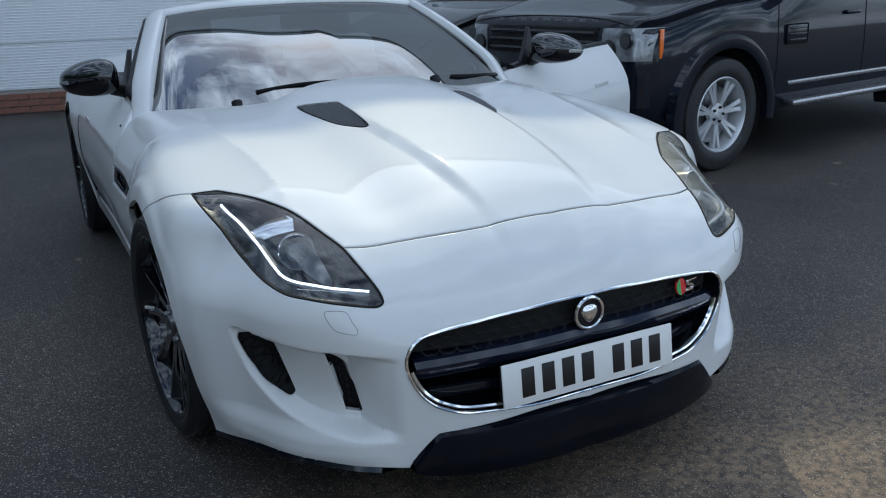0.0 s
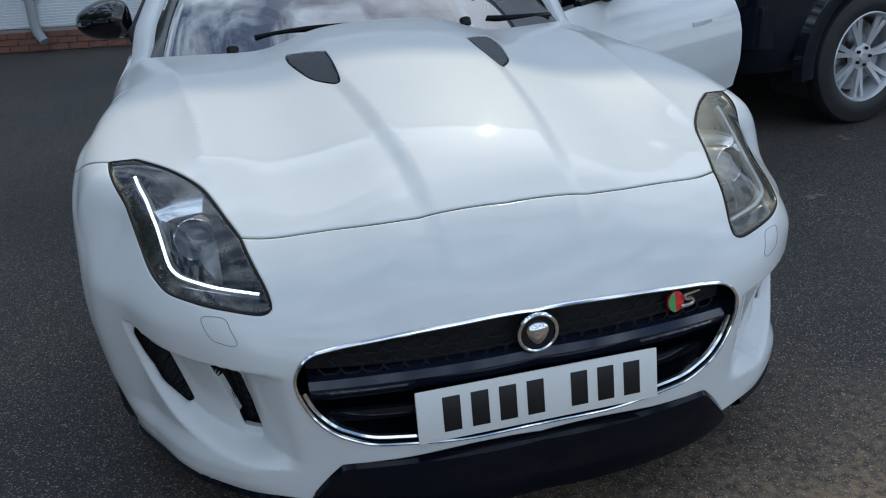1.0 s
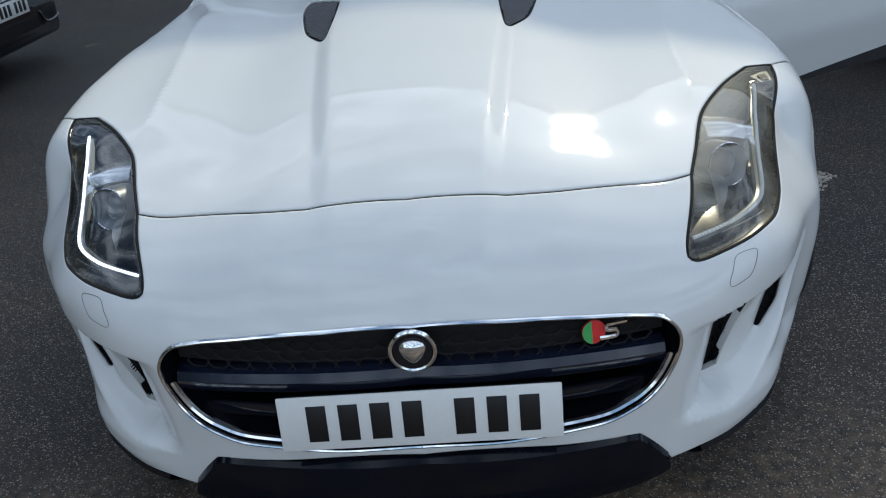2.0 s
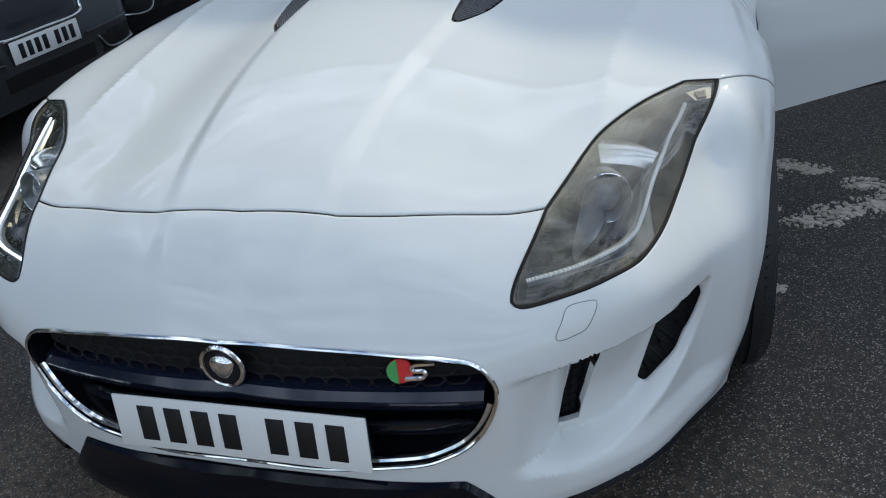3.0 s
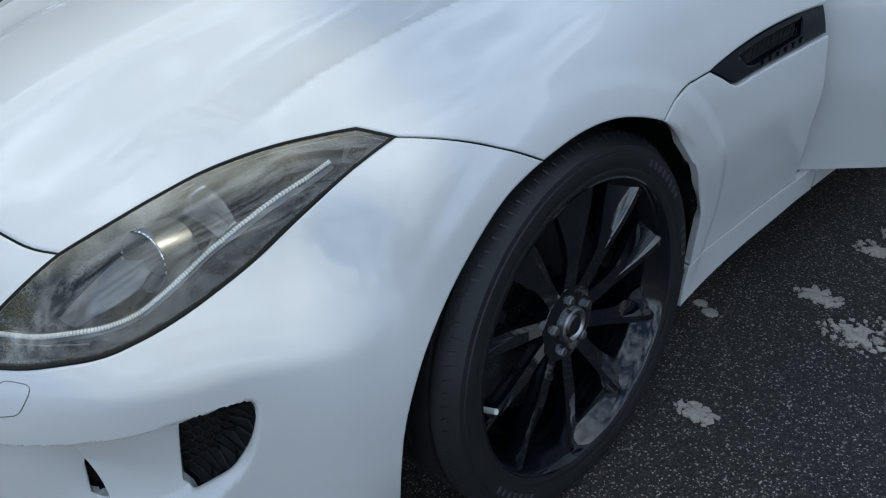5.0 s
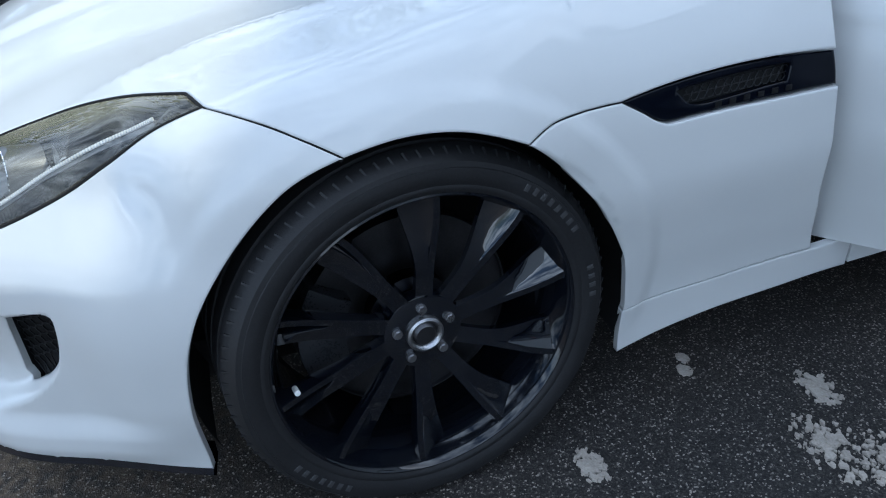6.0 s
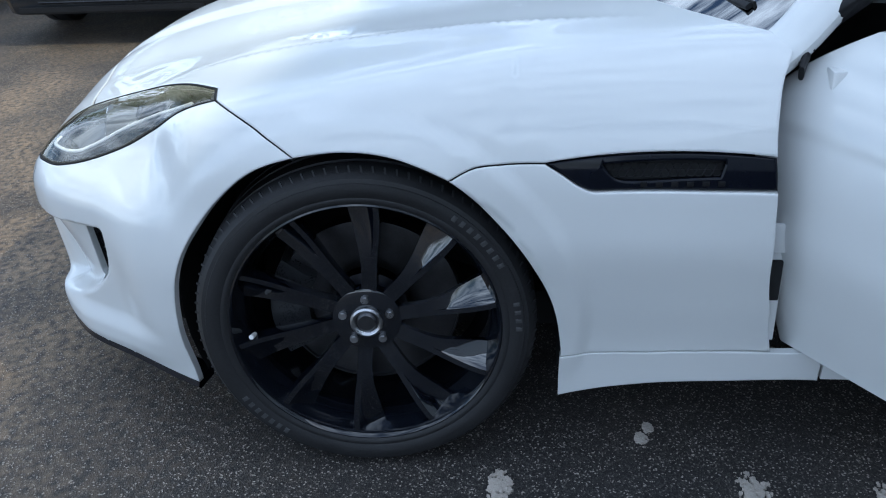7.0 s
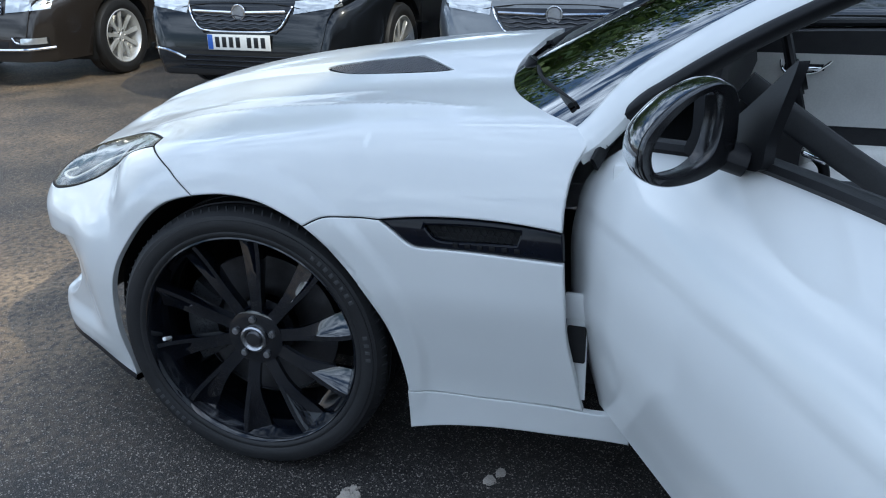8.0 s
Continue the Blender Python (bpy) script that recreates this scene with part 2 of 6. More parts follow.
    bp.inputs["Strength"].default_value, bp.inputs["Distance"].default_value = 0.55, 0.004
    nt.links.new(chips.outputs["Distance"], bp.inputs["Height"])
    nt.links.new(bp.outputs["Normal"], p.inputs["Normal"])
    return m


ASPHALT = asphalt()
CLADDING = material("grey_cladding", (0.80, 0.82, 0.83), 0.45, metal=0.1, vary=0.06, scale=1.5, rough_vary=0.08)
BRICK = material("red_brick", (0.21, 0.095, 0.065), 0.85, vary=0.35, scale=9, bump=0.6, bump_scale=120, dist=0.003)
MORTAR = material("mortar", (0.30, 0.27, 0.24), 0.9, vary=0.2, scale=20, bump=0.5, bump_scale=200)
PIPE_GREY = material("pipe_grey", (0.33, 0.34, 0.35), 0.5, vary=0.1, scale=10)
BARK = material("bark", (0.10, 0.075, 0.05), 0.9, vary=0.35, scale=10, bump=0.8, bump_scale=40, dist=0.02)
LEAF = material("leaf", (0.075, 0.13, 0.025), 0.5, vary=0.4, scale=2.0)
FLAKE = material("pale_worn_patch", (0.40, 0.36, 0.31), 0.9, vary=0.3, scale=18, bump=0.7, bump_scale=150, dist=0.002)


# ---------------------------------------------------------------- mesh helpers
def mesh(name, verts, faces, mat, parent=None, label="", smooth=True, normals=None):
    me = bpy.data.meshes.new(name)
    me.from_pydata([tuple(map(float, v)) for v in verts], [], [tuple(map(int, f)) for f in faces])
    me.materials.append(mat)
    me.polygons.foreach_set("use_smooth", [smooth] * len(me.polygons))
    me.update()
    if normals is not None:
        me.normals_split_custom_set_from_vertices([tuple(map(float, n)) for n in normals])
    ob = new(name, me)
    ob.parent = parent
    if label:
        tagged(ob, label)
    return ob


def part(name, bm, mat, parent=None, label="", smooth=True, angle=35):
    """Links a bmesh as one mesh object; edges sharper than the angle stay crisp."""
    bmesh.ops.recalc_face_normals(bm, faces=bm.faces)
    for e in bm.edges:
        e.smooth = not (len(e.link_faces) == 2 and e.calc_face_angle(0) > radians(angle))
    for f in bm.faces:
        f.smooth = smooth
    me = bpy.data.meshes.new(name)
    bm.to_mesh(me)
    bm.free()
    me.materials.append(mat)
    ob = new(name, me)
    ob.parent = parent
    if label:
        tagged(ob, label)
    return ob


def bm_of(verts, faces):
    bm = bmesh.new()
    vs = [bm.verts.new(tuple(map(float, v))) for v in verts]
    for f in faces:
        try:
            bm.faces.new([vs[int(i)] for i in f])
        except ValueError:
            pass
    return bm


def box(size, at=(0, 0, 0), bevel=0.0, segs=2, turn=None):
    bm = bmesh.new()
    bmesh.ops.create_cube(bm, size=1.0)
    bmesh.ops.scale(bm, vec=size, verts=bm.verts)
    if bevel:
        bmesh.ops.bevel(bm, geom=bm.edges[:], offset=bevel, segments=segs, affect="EDGES", profile=0.5)
    m = Matrix.Translation(at) @ (turn.to_4x4() if turn else Matrix())
    bmesh.ops.transform(bm, matrix=m, verts=bm.verts)
    return bm


def grid_faces(nu, nv, close_u=False, close_v=False, flip=False):
    out = []
    for i in range(nu if close_u else nu - 1):
        for j in range(nv if close_v else nv - 1):
            a, b, c, d = i * nv + j, i * nv + (j + 1) % nv, ((i + 1) % nu) * nv + (j + 1) % nv, ((i + 1) % nu) * nv + j
            out.append((d, c, b, a) if flip else (a, b, c, d))
    return out


def tube(points, radius, segs=8, closed=False, flat=1.0, up=(0, 0, 1)):
    """A tube along points; flat squeezes it along its own binormal."""
    pts = np.array(points, float)
    n = len(pts)
    tan = np.roll(pts, -1, 0) - np.roll(pts, 1, 0) if closed else np.gradient(pts, axis=0)
    tan /= np.linalg.norm(tan, axis=1, keepdims=True) + 1e-12
    upv = np.broadcast_to(np.array(up, float), pts.shape)
    side = np.cross(tan, upv)
    side /= np.linalg.norm(side, axis=1, keepdims=True) + 1e-12
    top = np.cross(side, tan)
    rad = np.broadcast_to(np.array(radius, float), (n,))
    a = np.linspace(0, 2 * np.pi, segs, endpoint=False)
    v = pts[:, None] + rad[:, None, None] * (np.cos(a)[None, :, None] * side[:, None] * flat + np.sin(a)[None, :, None] * top[:, None])
    faces = grid_faces(n, segs, closed, True)
    if not closed:
        faces += [tuple(range(segs))[::-1], tuple(range((n - 1) * segs, n * segs))]
    return bm_of(v.reshape(-1, 3), faces)


def lathe(profile, segs=64, close=False):
    """Turns (x along the axle, radius) points about the x axis."""
    prof = np.array(profile, float)
    a = np.linspace(0, 2 * np.pi, segs, endpoint=False)
    v = np.stack([np.broadcast_to(prof[None, :, 0], (segs, len(prof))), prof[None, :, 1] * np.cos(a)[:, None], prof[None, :, 1] * np.sin(a)[:, None]], -1)
    return bm_of(v.reshape(-1, 3), grid_faces(segs, len(prof), True, close))


def smooth_line(points, per=8, closed=False):
    """A Catmull-Rom curve through points."""
    p = np.array(points, float)
    n = len(p)
    out = []
    for i in range(n if closed else n - 1):
        a, b, c, d = (p[(i + k) % n] if closed else p[min(max(i + k, 0), n - 1)] for k in (-1, 0, 1, 2))
        for t in np.linspace(0, 1, per, endpoint=False):
            out.append(0.5 * (2 * b + (c - a) * t + (2 * a - 5 * b + 4 * c - d) * t * t + (3 * b - a - 3 * c + d) * t ** 3))
    if not closed:
        out.append(p[-1])
    return np.array(out)


def disc(radius, depth, at, turn, segs=24, bevel=0.0):
    """A short round plug along its local z."""
    bm = bmesh.new()
    bmesh.ops.create_cone(bm, cap_ends=True, segments=segs, radius1=radius, radius2=radius, depth=depth)
    if bevel:
        rim = [e for e in bm.edges if len(e.link_faces) == 2 and abs(e.calc_face_angle(0)) > 1.0]
        bmesh.ops.bevel(bm, geom=rim, offset=bevel, segments=2, affect="EDGES")
    bmesh.ops.transform(bm, matrix=Matrix.Translation(at) @ turn.to_4x4(), verts=bm.verts)
    return bm


def thing(name, label, category, group=""):
    return tagged(new(name), label, category, group)


# ---------------------------------------------------------------- sports car: hull
def pchip(xs, ys):
    """A smooth curve through (x, y) that does not overshoot."""
    xs, ys = np.array(xs, float), np.array(ys, float)
    h, d = np.diff(xs), np.diff(ys) / np.diff(xs)
    with np.errstate(divide="ignore", invalid="ignore"):
        m = np.r_[d[0], np.where(d[:-1] * d[1:] > 0, 2 * d[:-1] * d[1:] / (d[:-1] + d[1:]), 0), d[-1]]

    def at(x):
        x = np.clip(x, xs[0], xs[-1])
        i = np.clip(np.searchsorted(xs, x) - 1, 0, len(h) - 1)
        t = (x - xs[i]) / h[i]
        return ((1 + 2 * t) * (1 - t) ** 2 * ys[i] + t * (1 - t) ** 2 * h[i] * m[i]
                + t * t * (3 - 2 * t) * ys[i + 1] + t * t * (t - 1) * h[i] * m[i + 1])
    return at


def step(x, a, b):
    t = np.clip((x - a) / (b - a), 0, 1)
    return t * t * (3 - 2 * t)


# The front axle lies at y = 0, the nose points to -y. Bonnet centre line, fender crest, plan outline of nose and flank.
CENTRE = pchip([-1.0, -.94, -.90, -.84, -.75, -.6, -.35, -.05, .3, .7, 1.1], [.30, .505, .572, .642, .716, .785, .849, .896, .937, .962, .97])
CREST = pchip([-1.0, -.9, -.8, -.665, -.5, -.25, 0, .3, .75, 1.1], [.20, .45, .585, .685, .745, .802, .84, .872, .892, .895])
PLAN = pchip([0, 14, 24, 32, 40, 50, 58, 66, 79, 90, 100, 107, 127, 140], [1.045, 1.068, 1.088, 1.10, 1.09, 1.045, 1.020, .986, .947, .927, .928, .950, 1.13, 1.38])
FLANK = pchip([.3, .371, .763, 1.4, 2.0, 2.6, 3.1, 3.4, 3.55], [.913, .908, .914, .912, .922, .938, .915, .85, .72])
LOW = pchip([0, .14, .28, .40, .55, .62, 1.2], [-.075, -.07, -.055, -.028, 0, 0, 0])
CREASE = pchip([-1, -.747, -.4, -.15, .1, .3], [.142, .150, .182, .206, .230, .252])
STRUT = pchip([.2, .31, .486, .55], [33.6, 34.6, 36.2, 36.8])
SCOOP = pchip([.20, .255, .28, .31, .35, .41, .50, .56], [20, 27.5, 36, 41.5, 45.5, 48.8, 50.6, 51])
SCOOP_BASE = pchip([.2, .27, .31, .486, .52], [.03, .052, .055, .020, .010])


def hull(x, y, z):
    """Below zero inside the front half of the body."""
    ax = np.abs(x)
    u = np.clip(ax / .70, 0, 1.6)
    s = np.where(u < 1, u * u * (3 - 2 * u) * .55 + u * u * .45, 1 + (u - 1) * .9)
    hc, zf = CENTRE(y), CREST(y)
    top = hc - (hc - zf) * s
    top = top - .016 * step(y, -1.0, -.55) * np.exp(-((ax - .40) / .13) ** 2)
    top = top + .014 * step(y, -.95, -.5) * (1 - step(ax, CREASE(y) - .012 - .06 * step(y, -.1, .3), CREASE(y) + .035 + .10 * step(y, -.1, .3)))
    top = top + .010 * step(ax, .06, .28) * (1 - step(ax, .40, .54)) * step(y, -.92, -.80) * (1 - step(y, -.72, -.55))
    top = top - .008 * step(ax, .45, .60) * step(y, -.75, -.60) * (1 - step(y, -.50, -.35))
    crest_x = .60 + .06 * step(y, -.3, .5)
    top = top + .009 * step(y, -.55, -.2) * (1 - step(y, .3, .6)) * np.exp(-np.maximum(np.abs(ax - crest_x) - .002, 0) / .045)
    th = np.degrees(np.arctan2(ax, -(y - .1)))
    r = np.hypot(ax, y - .1)
    w = np.where(y > .3, ax - FLANK(y), r - PLAN(th)) - LOW(z) * (.35 + .15 * step(th, 30, 58) + .5 * step(th, 64, 100))
    w = w + np.maximum(z - .62, 0) ** 2 * 1.6
    w = w + .075 * step(z, .55, .70) * step(th, 30, 44) * (1 - step(th, 56, 66))
    w = w - .016 * step(z, .16, .225) * (1 - step(z, .245, .300)) * step(th, 27, 34) * (1 - step(th, 50, 60))
    w = w - .026 * step(th, 49, 58) * (1 - step(th, 78, 96)) * step(z, .15, .33) * (1 - step(z, .42, .66))
    d = np.hypot(y, z - .343)
    lip = (step(d, .36, .375) - step(d, .418, .45)) * step(th, 58, 70) * step(z, .16, .3)
    w = w - .007 * lip
    ts, to = STRUT(z), SCOOP(z)
    base = SCOOP_BASE(z)
    inner, outer = ts - 1.45, ts + .4
    u1 = np.clip((th - 26) / (inner - 26), 0, 1)
    climb = np.clip((th - inner) / (outer - inner), 0, 1)
    u2 = np.clip((th - outer) / np.maximum(to - outer, .5), 0, 1)
    first = .068 * u1 ** 1.5 * (1 - climb) + base * climb
    second = base * (1 - u2) + .05 * u2 ** 1.2
    gate = step(th, outer - .10, outer + .10)
    slope = (SCOOP(z + .002) - SCOOP(z - .002)) / .004 * .0185
    edge = (to - th) * .0185 / np.sqrt(1 + slope ** 2)
    rim = step(edge, -.010, .026)
    crown = 1 - step(z, .463 + .0016 * (th - 28), .483 + .0016 * (th - 28))
    w = w + (first * (1 - gate) + second * gate) * rim * crown * step(th, 25, 29)
    k = .026
    m = np.maximum(z - top, w)
    return m + k * np.log(np.exp((z - top - m) / k) + np.exp((w - m) / k))


POLE = np.array([0, .15, .30])


def skin(dirs):
    """Where rays from the pole leave the hull."""
    dirs = dirs / np.linalg.norm(dirs, axis=-1, keepdims=True)
    lo, hi = np.full(dirs.shape[:-1], .05), np.full(dirs.shape[:-1], 1.9)
    for _ in range(21):
        mid = (lo + hi) / 2
        p = POLE + dirs * mid[..., None]
        inside = hull(p[..., 0], p[..., 1], p[..., 2]) < 0
        lo, hi = np.where(inside, mid, lo), np.where(inside, hi, mid)
    return POLE + dirs * ((lo + hi) / 2)[..., None]


def hull_normal(p):
    e, x, y, z = 4e-4, p[..., 0], p[..., 1], p[..., 2]
    g = np.stack([hull(x + e, y, z) - hull(x - e, y, z), hull(x, y + e, z) - hull(x, y - e, z), hull(x, y, z + e) - hull(x, y, z - e)], -1)
    return g / np.linalg.norm(g, axis=-1, keepdims=True)


def to_disc(p):
    """A flat map of the hull, seen from the pole: its middle is straight up."""
    d = np.asarray(p, float) - POLE
    colat = np.arccos(d[..., 2] / np.linalg.norm(d, axis=-1))
    az = np.arctan2(d[..., 0], -d[..., 1])
    return np.stack([colat * np.sin(az), -colat * np.cos(az)], -1)


def from_disc(q):
    colat = np.hypot(q[..., 0], q[..., 1])
    az = np.arctan2(q[..., 0], -q[..., 1])
    return np.stack([np.sin(colat) * np.sin(az), -np.sin(colat) * np.cos(az), np.cos(colat)], -1)


def mirrored(points):
    return [(-x, y, z) for x, y, z in points]


def outline(*runs, gap=.008):
    """A closed line on the map from runs of points; each run is smooth, corners lie where two runs meet."""
    out = []
    for run in runs:
        c = smooth_line(to_disc(run), 12) if len(run) > 2 else to_disc(run)
        seg = np.r_[0, np.cumsum(np.linalg.norm(np.diff(c, axis=0), axis=1))]
        n = max(2, int(seg[-1] / gap) + 1)
        at = np.linspace(0, seg[-1], n + 1)[:-1]
        out.append(np.stack([np.interp(at, seg, c[:, k]) for k in (0, 1)], -1))
    return np.concatenate(out)


def inside_of(q, loop):
    x, y = q[:, 0][:, None], q[:, 1][:, None]
    x0, y0 = loop[:, 0][None], loop[:, 1][None]
    x1, y1 = np.roll(loop[:, 0], -1)[None], np.roll(loop[:, 1], -1)[None]
    cross = ((y0 > y) != (y1 > y)) & (x < (x1 - x0) * (y - y0) / (y1 - y0 + 1e-15) + x0)
    return cross.sum(1) % 2 == 1


def clearance(q, loops):
    best = np.full(len(q), 9.0)
    for loop in loops:
        a, b = loop, np.roll(loop, -1, 0)
        ab = b - a
        for s in range(0, len(q), 2000):
            t = np.clip(((q[s:s + 2000, None] - a) * ab).sum(-1) / ((ab ** 2).sum(-1) + 1e-15), 0, 1)
            dist = np.linalg.norm(q[s:s + 2000, None] - a - t[..., None] * ab, axis=-1).min(1)
            best[s:s + 2000] = np.minimum(best[s:s + 2000], dist)
    return best


def shrunk(loop, by):
    """The loop moved to its inside."""
    tan = np.roll(loop, -1, 0) - np.roll(loop, 1, 0)
    tan /= np.linalg.norm(tan, axis=1, keepdims=True) + 1e-12
    nor = np.stack([-tan[:, 1], tan[:, 0]], -1)
    area = (loop[:, 0] * np.roll(loop[:, 1], -1) - loop[:, 1] * np.roll(loop[:, 0], -1)).sum()
    return loop + nor * by * (1 if area > 0 else -1)


from mathutils.geometry import delaunay_2d_cdt


def panel(name, loop, mat, parent, holes=(), fine=.013, gap=.0016, deep=.016, sink=0.0, label="", dense=0.0, lines=()):
    """A body panel: the hull inside a loop of the map, less the holes, with rolled edges."""
    loop = shrunk(loop, gap)
    holes = [shrunk(h, -gap * .5) for h in holes]
    edges = [loop, *holes]
    inner = [shrunk(loop, .004)] + [shrunk(h, -.004) for h in holes]
    lo, hi = loop.min(0), loop.max(0)
    gx, gy = np.meshgrid(np.arange(lo[0], hi[0], fine), np.arange(lo[1], hi[1], fine * .866))
    gx = gx + (np.arange(gx.shape[0]) % 2)[:, None] * fine / 2
    q = np.stack([gx.ravel(), gy.ravel()], -1)
    q = q[inside_of(q, loop)]
    for h in holes:
        q = q[~inside_of(q, h)]
    if dense:
        # closer points round the scoops
        colat, az = np.hypot(q[:, 0], q[:, 1]), np.abs(np.arctan2(q[:, 0], -q[:, 1]))
        q = q[~((colat > 1.32) & (az > .44) & (az < .93))]
        dx, dy = np.meshgrid(np.arange(lo[0], hi[0], dense), np.arange(lo[1], hi[1], dense))
        d = np.stack([dx.ravel(), dy.ravel()], -1)
        colat, az = np.hypot(d[:, 0], d[:, 1]), np.abs(np.arctan2(d[:, 0], -d[:, 1]))
        d = d[(colat > 1.32) & (colat < 1.70) & (az > .44) & (az < .93)]
        d = d[inside_of(d, loop)]
        for h in holes:
            d = d[~inside_of(d, h)]
        q = np.concatenate([q, d])
    q = q[clearance(q, edges) > .004 + (dense or fine) * .45]
    ring = np.concatenate(inner)
    ok = inside_of(ring, loop)
    for h in holes:
        ok &= ~inside_of(ring, h)
    ring = ring[ok]
    ring = ring[clearance(ring, edges) > .0032]
    if lines:
        ring = ring[clearance(ring, [np.concatenate([w, w[::-1]]) for w in lines]) > .003]
        q = q[clearance(q, [np.concatenate([w, w[::-1]]) for w in lines]) > .003]
    pts = np.concatenate([*edges, *lines, ring, q])
    cons, at = [], 0
    for e in edges:
        cons += [(at + i, at + (i + 1) % len(e)) for i in range(len(e))]
        at += len(e)
    for w in lines:
        cons += [(at + i, at + i + 1) for i in range(len(w) - 1)]
        at += len(w)
    vs, _, tris, *_ = delaunay_2d_cdt([Vector(map(float, p)) for p in pts], cons, [], 0, 1e-7)
    vs = np.array([tuple(v) for v in vs])
    tris = np.array(tris)
    mid = vs[tris].mean(1)
    keep = inside_of(mid, loop)
    for h in holes:
        keep &= ~inside_of(mid, h)
    tris = tris[keep]
    p3 = skin(from_disc(vs))
    nor = hull_normal(p3)
    p3 = p3 - nor * sink
    # all triangles face outwards
    fn = np.cross(p3[tris[:, 1]] - p3[tris[:, 0]], p3[tris[:, 2]] - p3[tris[:, 0]])
    bad = (fn * nor[tris[:, 0]]).sum(1) < 0
    tris[bad] = tris[bad][:, ::-1]
    count = {}
    for a, b, c in tris:
        for e in ((a, b), (b, c), (c, a)):
            count[e] = 1
    rim = [(a, b) for a, b in count if (b, a) not in count]
    rim_v = sorted({v for e in rim for v in e})
    away = np.zeros_like(p3)
    for a, b in rim:
        o = np.cross(p3[b] - p3[a], nor[a])
        o /= np.linalg.norm(o) + 1e-12
        away[a] += o
        away[b] += o
    away /= np.linalg.norm(away, axis=1, keepdims=True) + 1e-12
    new_id = {v: len(p3) + i for i, v in enumerate(rim_v)}
    low_id = {v: len(p3) + len(rim_v) + i for i, v in enumerate(rim_v)}
    top = p3.copy()
    top[rim_v] = p3[rim_v] - nor[rim_v] * .0016
    n2 = nor.copy()
    n2[rim_v] = nor[rim_v] + away[rim_v] * .9
    verts = np.concatenate([top, top[rim_v], p3[rim_v] - nor[rim_v] * deep])
    normals = np.concatenate([n2, away[rim_v], away[rim_v]])
    normals /= np.linalg.norm(normals, axis=1, keepdims=True) + 1e-12
    faces = [tuple(t) for t in tris]
    faces += [(new_id[b], new_id[a], low_id[a], low_id[b]) for a, b in rim]
    return mesh(name, verts, faces, mat, parent, label, True, normals)


def on_hull(loop, lift=0.0):
    p = skin(from_disc(loop))
    return p + hull_normal(p) * lift


# ---------------------------------------------------------------- sports car: front panels
car = thing("sports_car", "white two-seat convertible with black wheels and open passenger door", "car")

LAMP_IN = [(0.747, -0.281, 0.792), (0.716, -0.314, 0.788), (0.677, -0.361, 0.782), (0.639, -0.411, 0.771), (0.606, -0.465, 0.757), (0.582, -0.527, 0.739), (0.563, -0.591, 0.721), (0.539, -0.661, 0.698)]
LAMP_FRONT = [(0.539, -0.661, 0.698), (0.527, -0.720, 0.670), (0.508, -0.781, 0.629), (0.503, -0.808, 0.604), (0.510, -0.814, 0.595), (0.527, -0.812, 0.592), (0.560, -0.801, 0.597), (0.615, -0.772, 0.606), (0.659, -0.738, 0.613), (0.692, -0.697, 0.616), (0.710, -0.661, 0.622), (0.729, -0.610, 0.635), (0.743, -0.550, 0.654), (0.759, -0.476, 0.684), (0.777, -0.402, 0.725), (0.801, -0.333, 0.766), (0.809, -0.262, 0.787)]
LAMP_TOP = [(0.809, -0.262, 0.787), (0.747, -0.281, 0.792)]
SHUT_FRONT = [(0.539, -0.661, 0.698), (.458, -.683, .696), (.30, -.712, .705), (.200, -.733, .713), (.155, -.740, .720), (0, -.747, .725)]
ARCH_TOP = [(.923, -.093, .711), (.923, .0, .721), (.922, .09, .707), (.919, .183, .663)]
FENDER_LINE = [(.919, .183, .663), (.914, .230, .687), (.910, .290, .693), (.906, .354, .692)]
VENT_TOP = [(.906, .354, .692), (.914, .752, .703)]
DOOR_UP = [(.914, .752, .703), (.900, .755, .76), (.866, .768, .83), (.800, .795, .884)]
COWL = [(.800, .795, .884), (.765, .745, .889), (.69, .666, .893), (.56, .575, .90), (.42, .525, .905), (.30, .510, .93), (.15, .522, .95), (0, .525, .955)]


def both(*runs):
    """The runs down the +x side, then back up the mirrored side."""
    back = [mirrored(r)[::-1] for r in reversed(runs)]
    return [*runs, *back]


bonnet_loop = outline(*both(SHUT_FRONT[::-1], LAMP_IN[::-1], LAMP_TOP[::-1], [(0.809, -0.262, 0.787), (.865, -.175, .755), (.923, -.093, .711)],
                            ARCH_TOP, FENDER_LINE, VENT_TOP, DOOR_UP, COWL))
VENT_RUNS = ([(.322, .335, .908), (.27, .275, .918), (.216, .212, .925)], [(.216, .212, .925), (.214, .07, .906), (.219, -.050, .888)],
             [(.219, -.050, .888), (.226, -.078, .884), (.243, -.066, .883)], [(.243, -.066, .883), (.288, .030, .880), (.318, .175, .891), (.328, .28, .90), (.322, .335, .908)])
vent_b = outline(*VENT_RUNS, gap=.006)
vent_a = outline(*[mirrored(r) for r in VENT_RUNS], gap=.006)
bonnet = panel("bonnet", bonnet_loop, WHITE, car, [vent_a, vent_b])

GRILLE_R = [(0, -.91, .553), (.16, -.905, .550), (.30, -.892, .540), (.40, -.879, .530), (.445, -.873, .520), (.472, -.872, .495), (.482, -.872, .46),
            (.470, -.875, .412), (.44, -.881, .364), (.395, -.892, .331), (.32, -.908, .310), (.16, -.924, .300), (0, -.928, .298)]
grille_loop = outline(*both(GRILLE_R))
